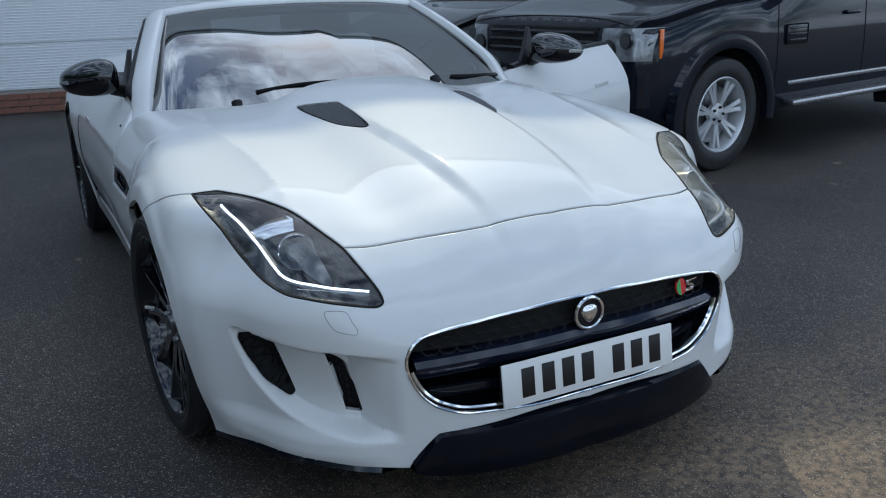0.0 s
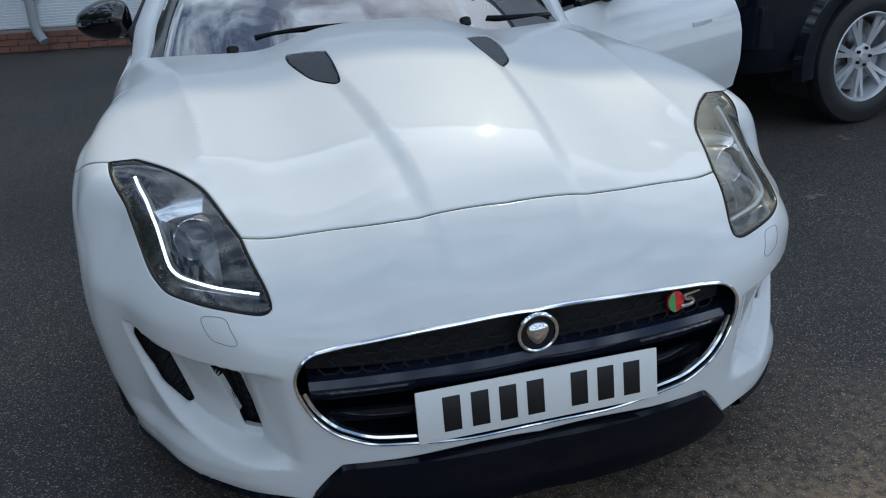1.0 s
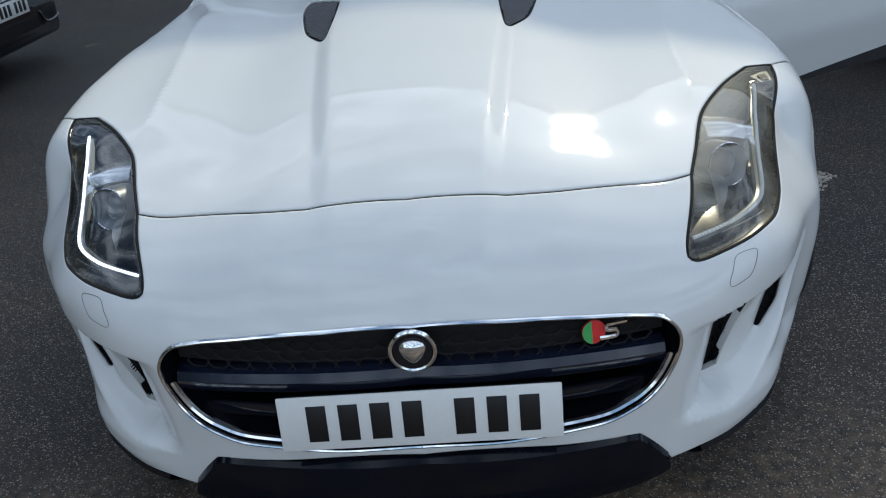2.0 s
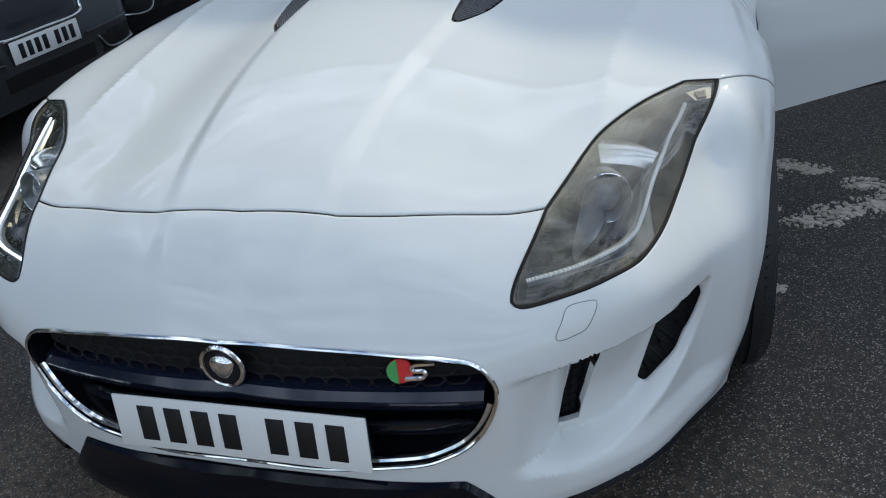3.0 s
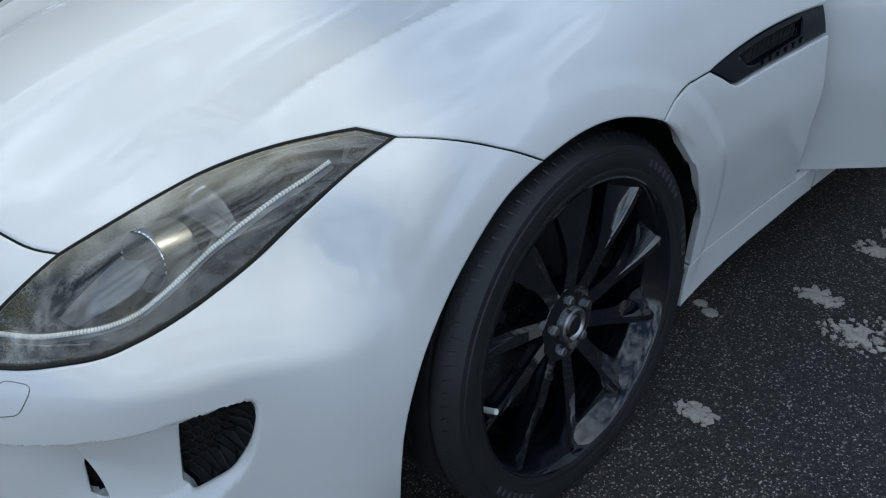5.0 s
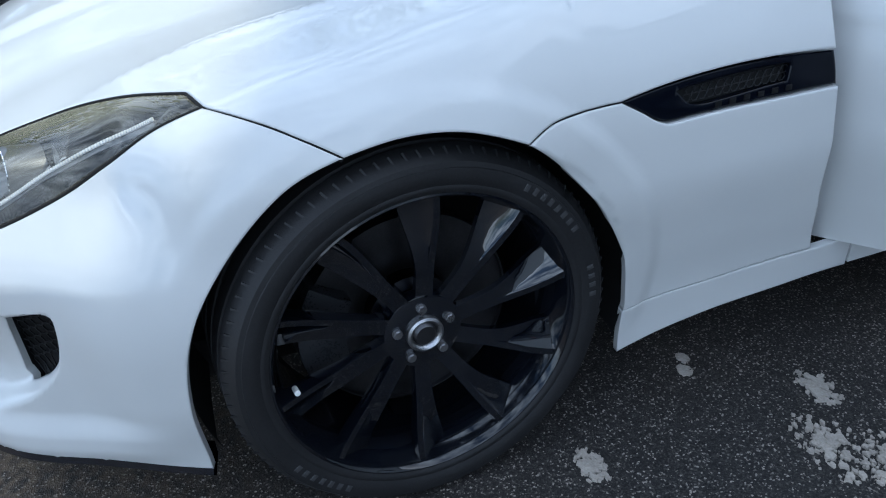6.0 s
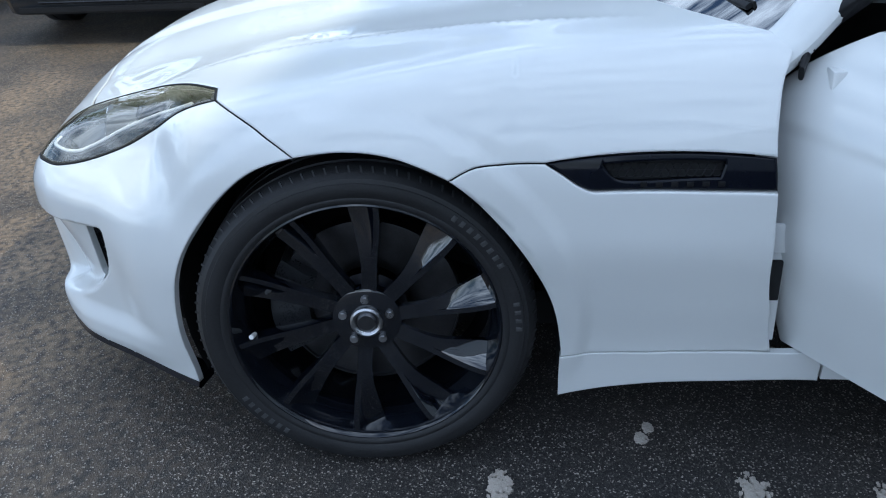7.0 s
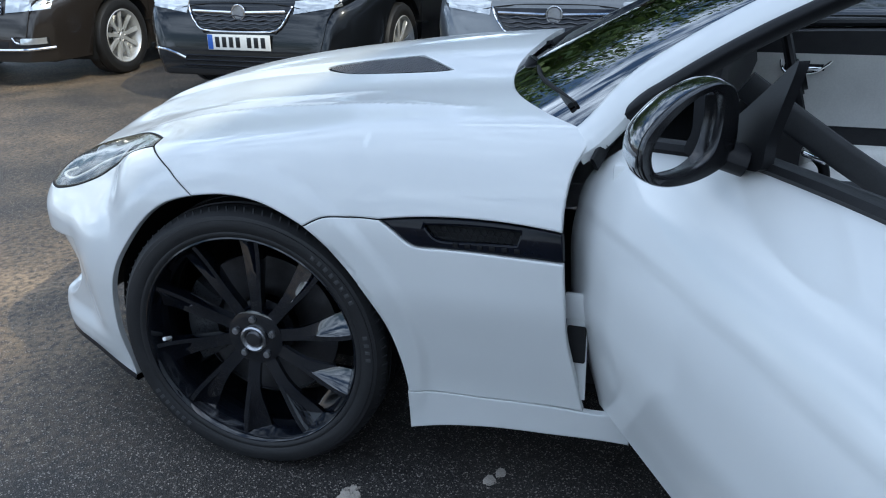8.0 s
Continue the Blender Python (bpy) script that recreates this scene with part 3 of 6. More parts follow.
# outer intake and inner slot in the scoops beside the grille
INTAKE = ([(.787, -.555, .492), (.757, -.603, .488), (.727, -.641, .482)], [(.727, -.641, .482), (.702, -.641, .42), (.679, -.644, .352)],
          [(.679, -.644, .352), (.682, -.639, .343), (.691, -.632, .342), (.715, -.612, .359), (.745, -.590, .385), (.770, -.570, .427), (.785, -.556, .472), (.787, -.555, .492)])
SLOT = ([(.636, -.760, .484), (.602, -.752, .460), (.577, -.742, .436)], [(.577, -.742, .436), (.563, -.744, .37), (.550, -.748, .312)], [(.550, -.748, .312), (.556, -.746, .306), (.590, -.745, .314)],
        [(.590, -.745, .314), (.612, -.750, .39), (.636, -.760, .484)])
intake_b, slot_b = outline(*INTAKE, gap=.006), outline(*SLOT, gap=.006)
intake_a, slot_a = outline(*[mirrored(r) for r in INTAKE], gap=.006), outline(*[mirrored(r) for r in SLOT], gap=.006)

ARCH_FRONT = [(.923, -.093, .711), (.921, -.172, .685), (.918, -.245, .630), (.911, -.310, .556), (.907, -.354, .487), (.895, -.384, .40), (.880, -.397, .31), (.857, -.398, .215), (.838, -.392, .160)]
BUMPER_LOW = [(.838, -.392, .160), (.80, -.49, .178), (.735, -.63, .197), (.62, -.775, .195), (.53, -.845, .182), (.483, -.868, .176)]
BUMPER_NOTCH = [(.483, -.868, .176), (.455, -.875, .215), (.41, -.882, .262)]
BUMPER_MID = [(.41, -.882, .262), (.25, -.905, .274), (0, -.92, .277)]
bumper_loop = outline(*both(SHUT_FRONT[::-1], LAMP_FRONT, [(0.809, -0.262, 0.787), (.865, -.175, .755), (.923, -.093, .711)], ARCH_FRONT, BUMPER_LOW, BUMPER_NOTCH, BUMPER_MID))


def guide(th, z, side):
    """A line on the map along given plan angles and heights of the nose."""
    th = np.radians(th)
    line = to_disc(np.stack([side * 1.04 * np.sin(th), .1 - 1.04 * np.cos(th), z], -1))
    seg = np.r_[0, np.cumsum(np.linalg.norm(np.diff(line, axis=0), axis=1))]
    at = np.linspace(0, seg[-1], max(3, int(seg[-1] / .0045)))
    return np.stack([np.interp(at, seg, line[:, k]) for k in (0, 1)], -1)


guides = []
for side in (1, -1):
    th = np.linspace(29, 49.5, 40)
    guides += [guide(th, .4635 + .0016 * (th - 28), side), guide(th, .483 + .0016 * (th - 28), side)]
bumper = panel("front_bumper", bumper_loop, WHITE, car, [grille_loop, intake_a, slot_a, intake_b, slot_b], fine=.013, dense=.0065, lines=guides)

ARCH_REAR = [(.919, .183, .663), (.918, .250, .601), (.910, .325, .496), (.886, .372, .381), (.862, .387, .274), (.852, .384, .250)]
SILL_TOP = [(.852, .384, .250), (.855, .567, .266), (.856, .794, .273)]
DOOR_LOW = [(.856, .794, .273), (.880, .775, .38), (.908, .760, .494), (.914, .752, .638)]
VENT_LOW = [(.914, .752, .638), (.913, .620, .641), (.911, .462, .640), (.910, .422, .645), (.908, .386, .670), (.906, .354, .692)]
for side in (1, -1):
    flip = (lambda r: r) if side > 0 else mirrored
    loop = outline(*[flip(r) for r in (FENDER_LINE[::-1], ARCH_REAR, SILL_TOP, DOOR_LOW, VENT_LOW)])
    panel("front_fender", loop, WHITE, car)
    # sill blade
    loop = outline(*[flip(r) for r in ([(.852, .384, .250), (.836, .382, .143)], [(.836, .382, .143), (.842, .45, .161), (.848, .561, .181), (.852, .72, .194), (.853, .9, .200)],
                                       [(.853, .9, .200), (.862, .9, .281)], [(.862, .9, .281), (.856, .794, .273), (.855, .567, .266), (.852, .384, .250)])])
    panel("sill_front", loop, WHITE, car, gap=.001)
    # side vent: recessed gloss black frame, honeycomb, bar of letter-like strips
    loop = outline(*[flip(r) for r in (VENT_TOP, [(.914, .752, .703), (.914, .752, .638)], VENT_LOW)], gap=.006)
    frame_loop = loop
    hole = outline(*[flip(r) for r in ([(.908, .455, .689), (.912, .665, .695)], [(.912, .665, .695), (.913, .655, .666)], [(.913, .655, .666), (.911, .545, .660), (.910, .482, .661), (.908, .455, .689)])], gap=.006)
    sv = panel("side_vent", frame_loop, SPLITTER, car, [hole], fine=.01, sink=.006, deep=.02, label="gloss black side vent")
    panel("vent_backing", hole, BLACK_MATT, sv, fine=.01, gap=-.002, sink=.022, deep=.002)
    for i in range(6):
        y = .590 + (i - 2.5) * .026
        p = skin(np.array([[side * .91, y, .652]]) - POLE)[0] + np.array([side * -.0045, 0, 0])
        part("raised_strip", box((.002, .012, .010), p, .0008), BLACK_PLASTIC, sv)
    hexes = []
    for i in range(13):
        for j in range(2):
            y, z = .475 + i * .0145 + (j % 2) * .007, .669 + j * .0125
            hexes.append((side * .91, y, z))
    for p in skin(np.array(hexes) - POLE) - np.array([side * .016, 0, 0]):
        ring = [p + np.array([0, .0075 * math.cos(a), .0072 * math.sin(a)]) for a in np.linspace(0, 2 * np.pi, 6, endpoint=False)]
        part("mesh_cell", tube(ring, .0011, 4, True, up=(1, 0, 0)), BLACK_PLASTIC, sv)

# bonnet vents
for loop in (vent_b, vent_a):
    bv = panel("bonnet_vent", loop, BLACK_PLASTIC, bonnet, fine=.01, gap=.002, sink=.004, deep=.01, holes=[shrunk(loop, .010)], label="black bonnet vent frame")
    core = shrunk(loop, .009)
    panel("vent_floor", core, BLACK_MATT, bonnet, fine=.012, gap=0, sink=.024, deep=.002)
    lo, hi = core.min(0), core.max(0)
    cell = .0125
    strips = np.array([(lo[0] + i * cell + (k % 2) * cell / 2, lo[1] + k * cell * .87) for k in range(int((hi[1] - lo[1]) / (cell * .87)) + 2)
                       for i in range(int((hi[0] - lo[0]) / cell) + 2)])
    strips = strips[inside_of(strips, core)]
    strips = strips[clearance(strips, [core]) > .004]
    six = np.linspace(0, 2 * np.pi, 6, endpoint=False)
    rings = on_hull(strips[:, None] + cell * .55 * np.stack([np.sin(six), np.cos(six)], -1)[None], -.003)
    for p in rings:
        part("mesh_cell", tube(p, .0019, 4, True, up=(.1, 0, 1)), VENT_MESH, bv)


# grille: chrome surround, deep black bowl, honeycomb, bar, plate, emblem
part("grille_surround", tube(on_hull(shrunk(grille_loop, .002), .0), .0045, 8, True, flat=.9, up=(0, -1, 0)), CHROME, bumper, "chrome grille surround")
g0 = on_hull(shrunk(grille_loop, .004), -.004)
rings = [g0, g0 * np.array([.975, 1, 1]) + np.array([0, .05, 0]), g0 * np.array([.95, 1, 1]) + np.array([0, .12, 0])]
n = len(g0)
verts = np.concatenate(rings + [np.array([[0, -.75, .43]])])
faces = grid_faces(3, n, False, True) + [(2 * n + i, 2 * n + (i + 1) % n, 3 * n) for i in range(n)]
mesh("grille_bowl", verts, faces, BLACK_GLOSS, bumper, "gloss black grille recess")


def nose_y(x, z):
    """The y of the undented nose, for things set into the grille."""
    th = math.degrees(math.atan2(abs(x), 1.03))
    return .1 - float(PLAN(th)) * math.cos(radians(th))


# chrome inner face along the lower edge
lip = on_hull(shrunk(grille_loop, .011), -.012)
lip = lip[lip[:, 2] < .44]
part("chrome_lip", tube(lip, .0065, 8, flat=1.3), CHROME, bumper, "chrome strip along the lower grille edge")
# cross bar
xs = np.linspace(-.455, .455, 47)
prof = [(.034, .474), (.006, .466), (-.004, .452), (.004, .430), (.030, .408), (.10, .41), (.10, .465)]
v = np.array([[(x, nose_y(x, .45) + .030 + dy, z - .012 * (abs(x) / .45) ** 2) for dy, z in prof] for x in xs])
part("grille_bar", bm_of(v.reshape(-1, 3), grid_faces(47, len(prof), False, True)), GRILLE_NAVY, bumper, "dark gloss cross bar")
bar = [(x, nose_y(x, .35) + .075, .352) for x in np.linspace(-.42, .42, 31)]
part("grille_bar", tube(bar, .016, 8, flat=.6), BLACK_GLOSS, bumper)
# honeycomb above the bar
pitch = .041
for row in range(3):
    for i in range(-11, 12):
        x, z = i * pitch + (row % 2) * pitch / 2, .474 + row * .0205
        if abs(x) > .43 - .04 * (row == 2) or abs(x) < .036:
            continue
        y = nose_y(x, z) + .048 + .10 * max(abs(x) - .40, 0)
        ring = [(x + .0225 * math.cos(a), y + (nose_y(x + .0225 * math.cos(a), z) - nose_y(x, z)), z + .0128 * math.sin(a)) for a in np.linspace(0, 2 * np.pi, 6, endpoint=False)]
        part("honeycomb_cell", tube(ring, .0018, 5, True, up=(0, -1, 0)), BLACK_PLASTIC, bumper)
vv = np.array([[(x, nose_y(x, .5) + .062, z) for z in (.47, .505, .545)] for x in xs])
mesh("honeycomb_backing", vv.reshape(-1, 3), grid_faces(47, 3), BLACK_MATT, bumper)


def number_plate(parent, at, turn, groups, blue=False, width=.52):
    """A white plate whose characters are plain bars."""
    m = Matrix.Translation(at) @ turn.to_4x4()
    bm = box((width, .006, .111), (0, 0, 0), .0025)
    bmesh.ops.transform(bm, matrix=m, verts=bm.verts)
    plate = part("number_plate", bm, PLATE_WHITE, parent, "white number plate with black bars")
    x0 = -width / 2 + (.055 if blue else .042)
    if blue:
        bm = box((.042, .0015, .105), (-width / 2 + .024, -.0035, 0), .0005)
        bmesh.ops.transform(bm, matrix=m, verts=bm.verts)
        part("blue_band", bm, PLATE_BLUE, plate)
    total = sum(groups) + .62 * (len(groups) - 1)
    pitch = (width / 2 - .03 - x0) / total
    x = x0
    for g in groups:
        for _ in range(g):
            bm = box((pitch * .62, .0015, .074), (x + pitch * .5, -.0035, 0), .0005)
            bmesh.ops.transform(bm, matrix=m, verts=bm.verts)
            part("bar", bm, PLATE_BLACK, plate)
            x += pitch
        x += pitch * .62
    return plate


number_plate(bumper, (0, -.9315, .370), Euler((radians(-7), 0, 0)).to_matrix(), (4, 3))
part("plate_holder", box((.50, .03, .09), (0, -.912, .367), .006), BLACK_PLASTIC, bumper)
# emblem: ring and domed shield without any figure
ez, ey = .506, -.912
tilt = Euler((radians(90 - 8), 0, 0)).to_matrix()
part("emblem_disc", disc(.036, .012, (0, ey, ez), tilt, 40, .002), BLACK_GLOSS, bumper)
ring = [(0.040 * math.cos(a), ey - .006 - .008 * math.sin(a) * .14, ez + .040 * math.sin(a)) for a in np.linspace(0, 2 * np.pi, 48, endpoint=False)]
part("emblem_ring", tube(ring, .0047, 8, True, up=(0, -1, 0)), CHROME, bumper, "round chrome emblem ring")
bm = bmesh.new()
bmesh.ops.create_uvsphere(bm, u_segments=20, v_segments=12, radius=1)
for vtx in bm.verts:
    z = vtx.co.z
    wide = .0235 * (1 + .35 * z)
    vtx.co = Vector((vtx.co.x * wide, vtx.co.y * .011, z * .025 - .0015)) + Vector((0, ey - .006, ez))
part("emblem_shield", bm, CHROME, bumper)
# two-tone badge with a bent chrome bar
bx, by, bz = .322, -.887, .503
tb = Euler((radians(80), 0, radians(14))).to_matrix()
part("badge_disc", disc(.0225, .006, (bx, by, bz), tb, 28, .001), RED, bumper, "red and green round badge")
half = [(math.cos(a) * .0222, math.sin(a) * .0222) for a in np.linspace(radians(100), radians(260), 16)]
vv = [Vector(tb @ Vector((px, py, .0038))) + Vector((bx, by, bz)) for px, py in half]
mesh("badge_half", vv, [tuple(range(16))], GREEN, bumper, smooth=False)
s_line = [(.0, -.0125), (.028, -.0125), (.034, -.008), (.032, -.001), (.016, .001), (.013, .006), (.018, .0115), (.052, .0125)]
pts = smooth_line([Vector(tb @ Vector((px + .008, py, .007))) + Vector((bx, by, bz)) for px, py in s_line], 5)
part("badge_bar", tube(pts, .0042, 6, up=(0, -1, 0)), CHROME, bumper)

# black splitter between the notches and dark under-lips beside it
xs = np.linspace(-.470, .470, 61)
rows = []
for x in xs:
    ty, k = nose_y(x, .25) + .012, abs(x) / .47
    e = 1 - k ** 10
    z = .262 - .078 * max(0, (k - .86) / .14) ** 1.2
    low = .150 + .022 * k ** 4
    rows.append([(x, ty + .03, z + .02), (x, ty + .001, z), (x, ty - .016 * e, low + (z - low) * .45), (x, ty - .020 * e, low + (z - low) * .1), (x, ty - .014 * e, low), (x, ty + .06, low), (x, ty + .08, z)])
v = np.array(rows)
part("splitter", bm_of(v.reshape(-1, 3), grid_faces(61, 7, False, True)), SPLITTER, bumper, "gloss black front splitter")
for side in (1, -1):
    low = on_hull(outline([(side * x, y, z) for x, y, z in BUMPER_LOW[:-1]], gap=.02), -.002)
    inward = np.array([[-side * .03, .004, 0]])
    v = np.stack([low + [0, 0, .004], low + [side * .004, -.004, -.010], low + [0, 0, -.016], low + inward * 2 + [0, 0, -.018], low + inward * 2 + [0, 0, .01]], 1)
    part("under_lip", bm_of(v.reshape(-1, 3), grid_faces(len(low), 5, False, True)), BLACK_GLOSS, bumper)

# honeycomb behind the intakes and slots
for loop, name in ((intake_b, "intake"), (intake_a, "intake"), (slot_b, "slot"), (slot_a, "slot")):
    back = panel(name + "_grille", loop, BLACK_MATT, bumper, fine=.012, gap=-.004, sink=.028, deep=.002, label="black honeycomb intake")
    p = on_hull(shrunk(loop, -.001), -.003)
    q = on_hull(shrunk(loop, -.001), -.045)
    m = len(p)
    mesh("intake_wall", np.concatenate([p, q]), grid_faces(2, m, False, True), BLACK_PLASTIC, back)
    lo, hi = loop.min(0), loop.max(0)
    cell = .020
    spots = np.array([(lo[0] + i * cell + (k % 2) * cell / 2, lo[1] + k * cell * .8) for k in range(int((hi[1] - lo[1]) / (cell * .8)) + 2)
                      for i in range(int((hi[0] - lo[0]) / cell) + 2)])
    spots = spots[inside_of(spots, loop)]
    six = np.linspace(0, 2 * np.pi, 6, endpoint=False)
    for ring in on_hull(spots[:, None] + np.stack([cell * .55 * np.sin(six), cell * .5 * np.cos(six)], -1)[None], -.022):
        part("honeycomb_cell", tube(ring, .0014, 4, True, up=(0, -1, .1)), BLACK_PLASTIC, back)

# washer covers
WASH = [(.593, -.798, .588), (.622, -.784, .592), (.637, -.778, .589), (.636, -.785, .575), (.622, -.799, .551), (.605, -.812, .544), (.583, -.824, .540), (.576, -.825, .548), (.583, -.812, .567)]
for pts in (WASH, mirrored(WASH)):
    loop = smooth_line(to_disc(pts), 6, True)
    p = on_hull(loop, .0002)
    part("washer_seam", tube(p, .0007, 5, True, up=(0, -1, .2)), LAMP_GREY, bumper)

# seams below the panels: black tubes stand in for the shade in the gaps
for pts in (SHUT_FRONT, [(0.809, -0.262, 0.787), (.865, -.175, .755), (.923, -.093, .711)], FENDER_LINE, DOOR_UP + DOOR_LOW[::-1][:1]):
    for run in (pts, mirrored(pts)):
        if pts[0] == DOOR_UP[0] and run is pts:
            continue
        c = smooth_line(to_disc(run), 10)
        part("shut_line_shade", tube(on_hull(c, -.010), .007, 6, up=(0, -1, .3)), SHUT, car)

# ---------------------------------------------------------------- headlights
STRIP_LINE = [(0.524, -0.779, 0.627), (0.596, -0.747, 0.638), (0.643, -0.715, 0.645), (0.677, -0.673, 0.647), (0.694, -0.637, 0.653), (0.702, -0.605, 0.665), (0.709, -0.568, 0.681), (0.717, -0.524, 0.703), (0.725, -0.478, 0.725), (0.735, -0.426, 0.746), (0.747, -0.375, 0.763), (0.753, -0.339, 0.776)]
SHROUD_OUT, SHROUD_IN = [(0.592, -0.570, 0.724), (0.593, -0.649, 0.696), (0.591, -0.719, 0.660)], [(0.610, -0.567, 0.724), (0.647, -0.624, 0.692), (0.602, -0.718, 0.659)]
BRACKET_TOP, BRACKET_FOOT = [(0.603, -0.469, 0.756), (0.667, -0.469, 0.748), (0.717, -0.478, 0.730)], [(0.614, -0.511, 0.741), (0.672, -0.507, 0.734), (0.716, -0.506, 0.715)]
ARM_TOP, ARM_FOOT = [(0.708, -0.506, 0.720), (0.716, -0.526, 0.702), (0.713, -0.559, 0.683)], [(0.694, -0.519, 0.722), (0.708, -0.537, 0.704), (0.707, -0.569, 0.682)]
CORNER, CORNER_MARK = [(0.752, -0.309, 0.785), (0.797, -0.274, 0.787), (0.800, -0.315, 0.774), (0.770, -0.330, 0.775)], [(0.767, -0.307, 0.783), (0.786, -0.296, 0.783), (0.790, -0.316, 0.776), (0.775, -0.323, 0.777)]
REPEATER = [(0.575, -0.768, 0.626), (0.632, -0.738, 0.633), (0.675, -0.698, 0.632)]


def ribbon(name, line_a, line_b, deep_a, deep_b, mat, parent, label="", n=24, sag=0.0, thick=.0015):
    """A thin curved sheet between two lines set below the lens."""
    a = smooth_line(on_hull(to_disc(np.array(line_a)), -deep_a), 10)
    b = smooth_line(on_hull(to_disc(np.array(line_b)), -deep_b), 10)
    a, b = (np.stack([np.interp(np.linspace(0, 1, n), np.linspace(0, 1, len(c)), c[:, k]) for k in range(3)], -1) for c in (a, b))
    rows = np.stack([a + (b - a) * t - np.array([0, -.3, .9]) * sag * math.sin(math.pi * t) for t in np.linspace(0, 1, 5)], 1)
    v = rows.reshape(-1, 3)
    under = v - np.array([0, -.3, .9]) * thick
    m = len(v)
    ring = [i * 5 for i in range(n)] + [(n - 1) * 5 + k for k in range(1, 5)] + [i * 5 + 4 for i in range(n - 2, -1, -1)] + [3, 2, 1]
    faces = grid_faces(n, 5) + [tuple(i + m for i in q[::-1]) for q in grid_faces(n, 5)]
    faces += [(ring[i], ring[(i + 1) % len(ring)], ring[(i + 1) % len(ring)] + m, ring[i] + m) for i in range(len(ring))]
    return part(name, bm_of(np.concatenate([v, under]), faces), mat, parent, label)


for side in (1, -1):
    flip = (lambda r: r) if side > 0 else mirrored
    loop = outline(*[flip(r) for r in (LAMP_IN, LAMP_FRONT, LAMP_TOP)])
    lamp = panel("headlight", loop, LENS_CLOUDED if side > 0 else LENS_CLEAR, car, gap=.003, deep=.004, fine=.012,
                 label="headlight lens yellowed along its upper edge" if side > 0 else "clear headlight lens")
    lamp.visible_shadow = False
    part("lamp_seal", tube(on_hull(shrunk(loop, .0005), -.003), .0032, 6, True, up=(0, -.5, .8)), SHUT, lamp)
    p0 = on_hull(shrunk(loop, .002), -.003)
    back = np.array([side * -.02, .035, -.035])
    c = p0.mean(0)
    p1 = c + (p0 - c) * .95 + back * .9
    p2 = c + (p0 - c) * .80 + back * 2.6
    n = len(p0)
    verts = np.concatenate([p0, p1, p2, [p2.mean(0) + back * .3]])
    faces = grid_faces(3, n, False, True) + [(2 * n + i, 2 * n + (i + 1) % n, 3 * n) for i in range(n)]
    mesh("lamp_housing", verts, faces, LAMP_DARK, lamp, "black lamp housing")
    # dark skirt between the light strip and the outer edge
    ribbon("lamp_skirt", flip(LAMP_FRONT[5:]), flip(STRIP_LINE + CORNER[:1]), .006, .022, LAMP_SKIRT, lamp, "smoky grey lamp skirt", 48, .004)
    # satin shroud ahead of the projector
    ribbon("lamp_shroud", flip(SHROUD_OUT), flip(SHROUD_IN), .034, .058, LAMP_SATIN, lamp, "satin grey inner shroud", 20, .006)
    centre = Vector((side * .624, -.556, .674))
    aim = Vector((side * .30, -1, .22)).normalized()
    turn = aim.to_track_quat("Z", "Y").to_matrix()
    seat_m = Matrix.Translation(centre) @ turn.to_4x4()
    bm = lathe([(-.03, .024), (0, .0255), (.012, .030), (.024, .0385), (.028, .042), (.0275, .0445), (.022, .0455), (-.03, .0455)], 44)
    bmesh.ops.transform(bm, matrix=seat_m @ Matrix.Rotation(radians(-90), 4, "Y"), verts=bm.verts)
    bezel = part("projector_bezel", bm, LAMP_GREY, lamp, "grey projector bezel")
    bm = lathe([(.0285, .0425), (.0300, .0437), (.0285, .0449)], 44, True)
    bmesh.ops.transform(bm, matrix=seat_m @ Matrix.Rotation(radians(-90), 4, "Y"), verts=bm.verts)
    part("bezel_ring", bm, CHROME, bezel)
    bm = bmesh.new()
    bmesh.ops.create_uvsphere(bm, u_segments=28, v_segments=16, radius=.029)
    bmesh.ops.scale(bm, vec=(1, 1, .6), verts=bm.verts)
    bmesh.ops.transform(bm, matrix=Matrix.Translation(centre + aim * .004) @ turn.to_4x4(), verts=bm.verts)
    part("projector_lens", bm, PROJECTOR, lamp)
    ribbon("reflector", flip(BRACKET_TOP), flip(BRACKET_FOOT), .012, .030, BRIGHT_TRIM, lamp, "bright curved reflector plate", 16, -.006, .003)
    ribbon("reflector_arm", flip(ARM_TOP), flip(ARM_FOOT), .016, .038, BRIGHT_TRIM, lamp, "", 16, -.003, .003)
    line = smooth_line(on_hull(to_disc(np.array(flip(STRIP_LINE))), -.014), 22)
    ribs = (.0034 if side > 0 else .0028) * (1 - .42 * (np.arange(len(line)) % 2))
    part("light_strip", tube(line, ribs, 8, flat=1.25, up=(0, -.4, .9)), LED if side < 0 else LED_DIM, lamp, "lit curved light strip" if side < 0 else "clear ribbed light strip")
    inner = smooth_line(on_hull(to_disc(np.array(flip(STRIP_LINE))), -.024), 8)
    part("strip_backing", tube(inner, .006, 6, flat=1.5, up=(0, -.4, .9)), LAMP_GREY, lamp)
    part("repeater_line", tube(smooth_line(on_hull(to_disc(np.array(flip(REPEATER))), -.008), 10), .0012, 5, up=(0, -.4, .9)), CLEAR_LAMP, lamp)
    plate = on_hull(to_disc(np.array(flip(CORNER))), -.010)
    low = plate - np.array([0, 0, .004])
    corner = part("corner_reflector", bm_of(np.concatenate([plate, low]), [(0, 1, 2, 3), (7, 6, 5, 4)] + [(i, i + 4, (i + 1) % 4 + 4, (i + 1) % 4) for i in range(4)]), LAMP_GREY, lamp, "grey corner reflector")
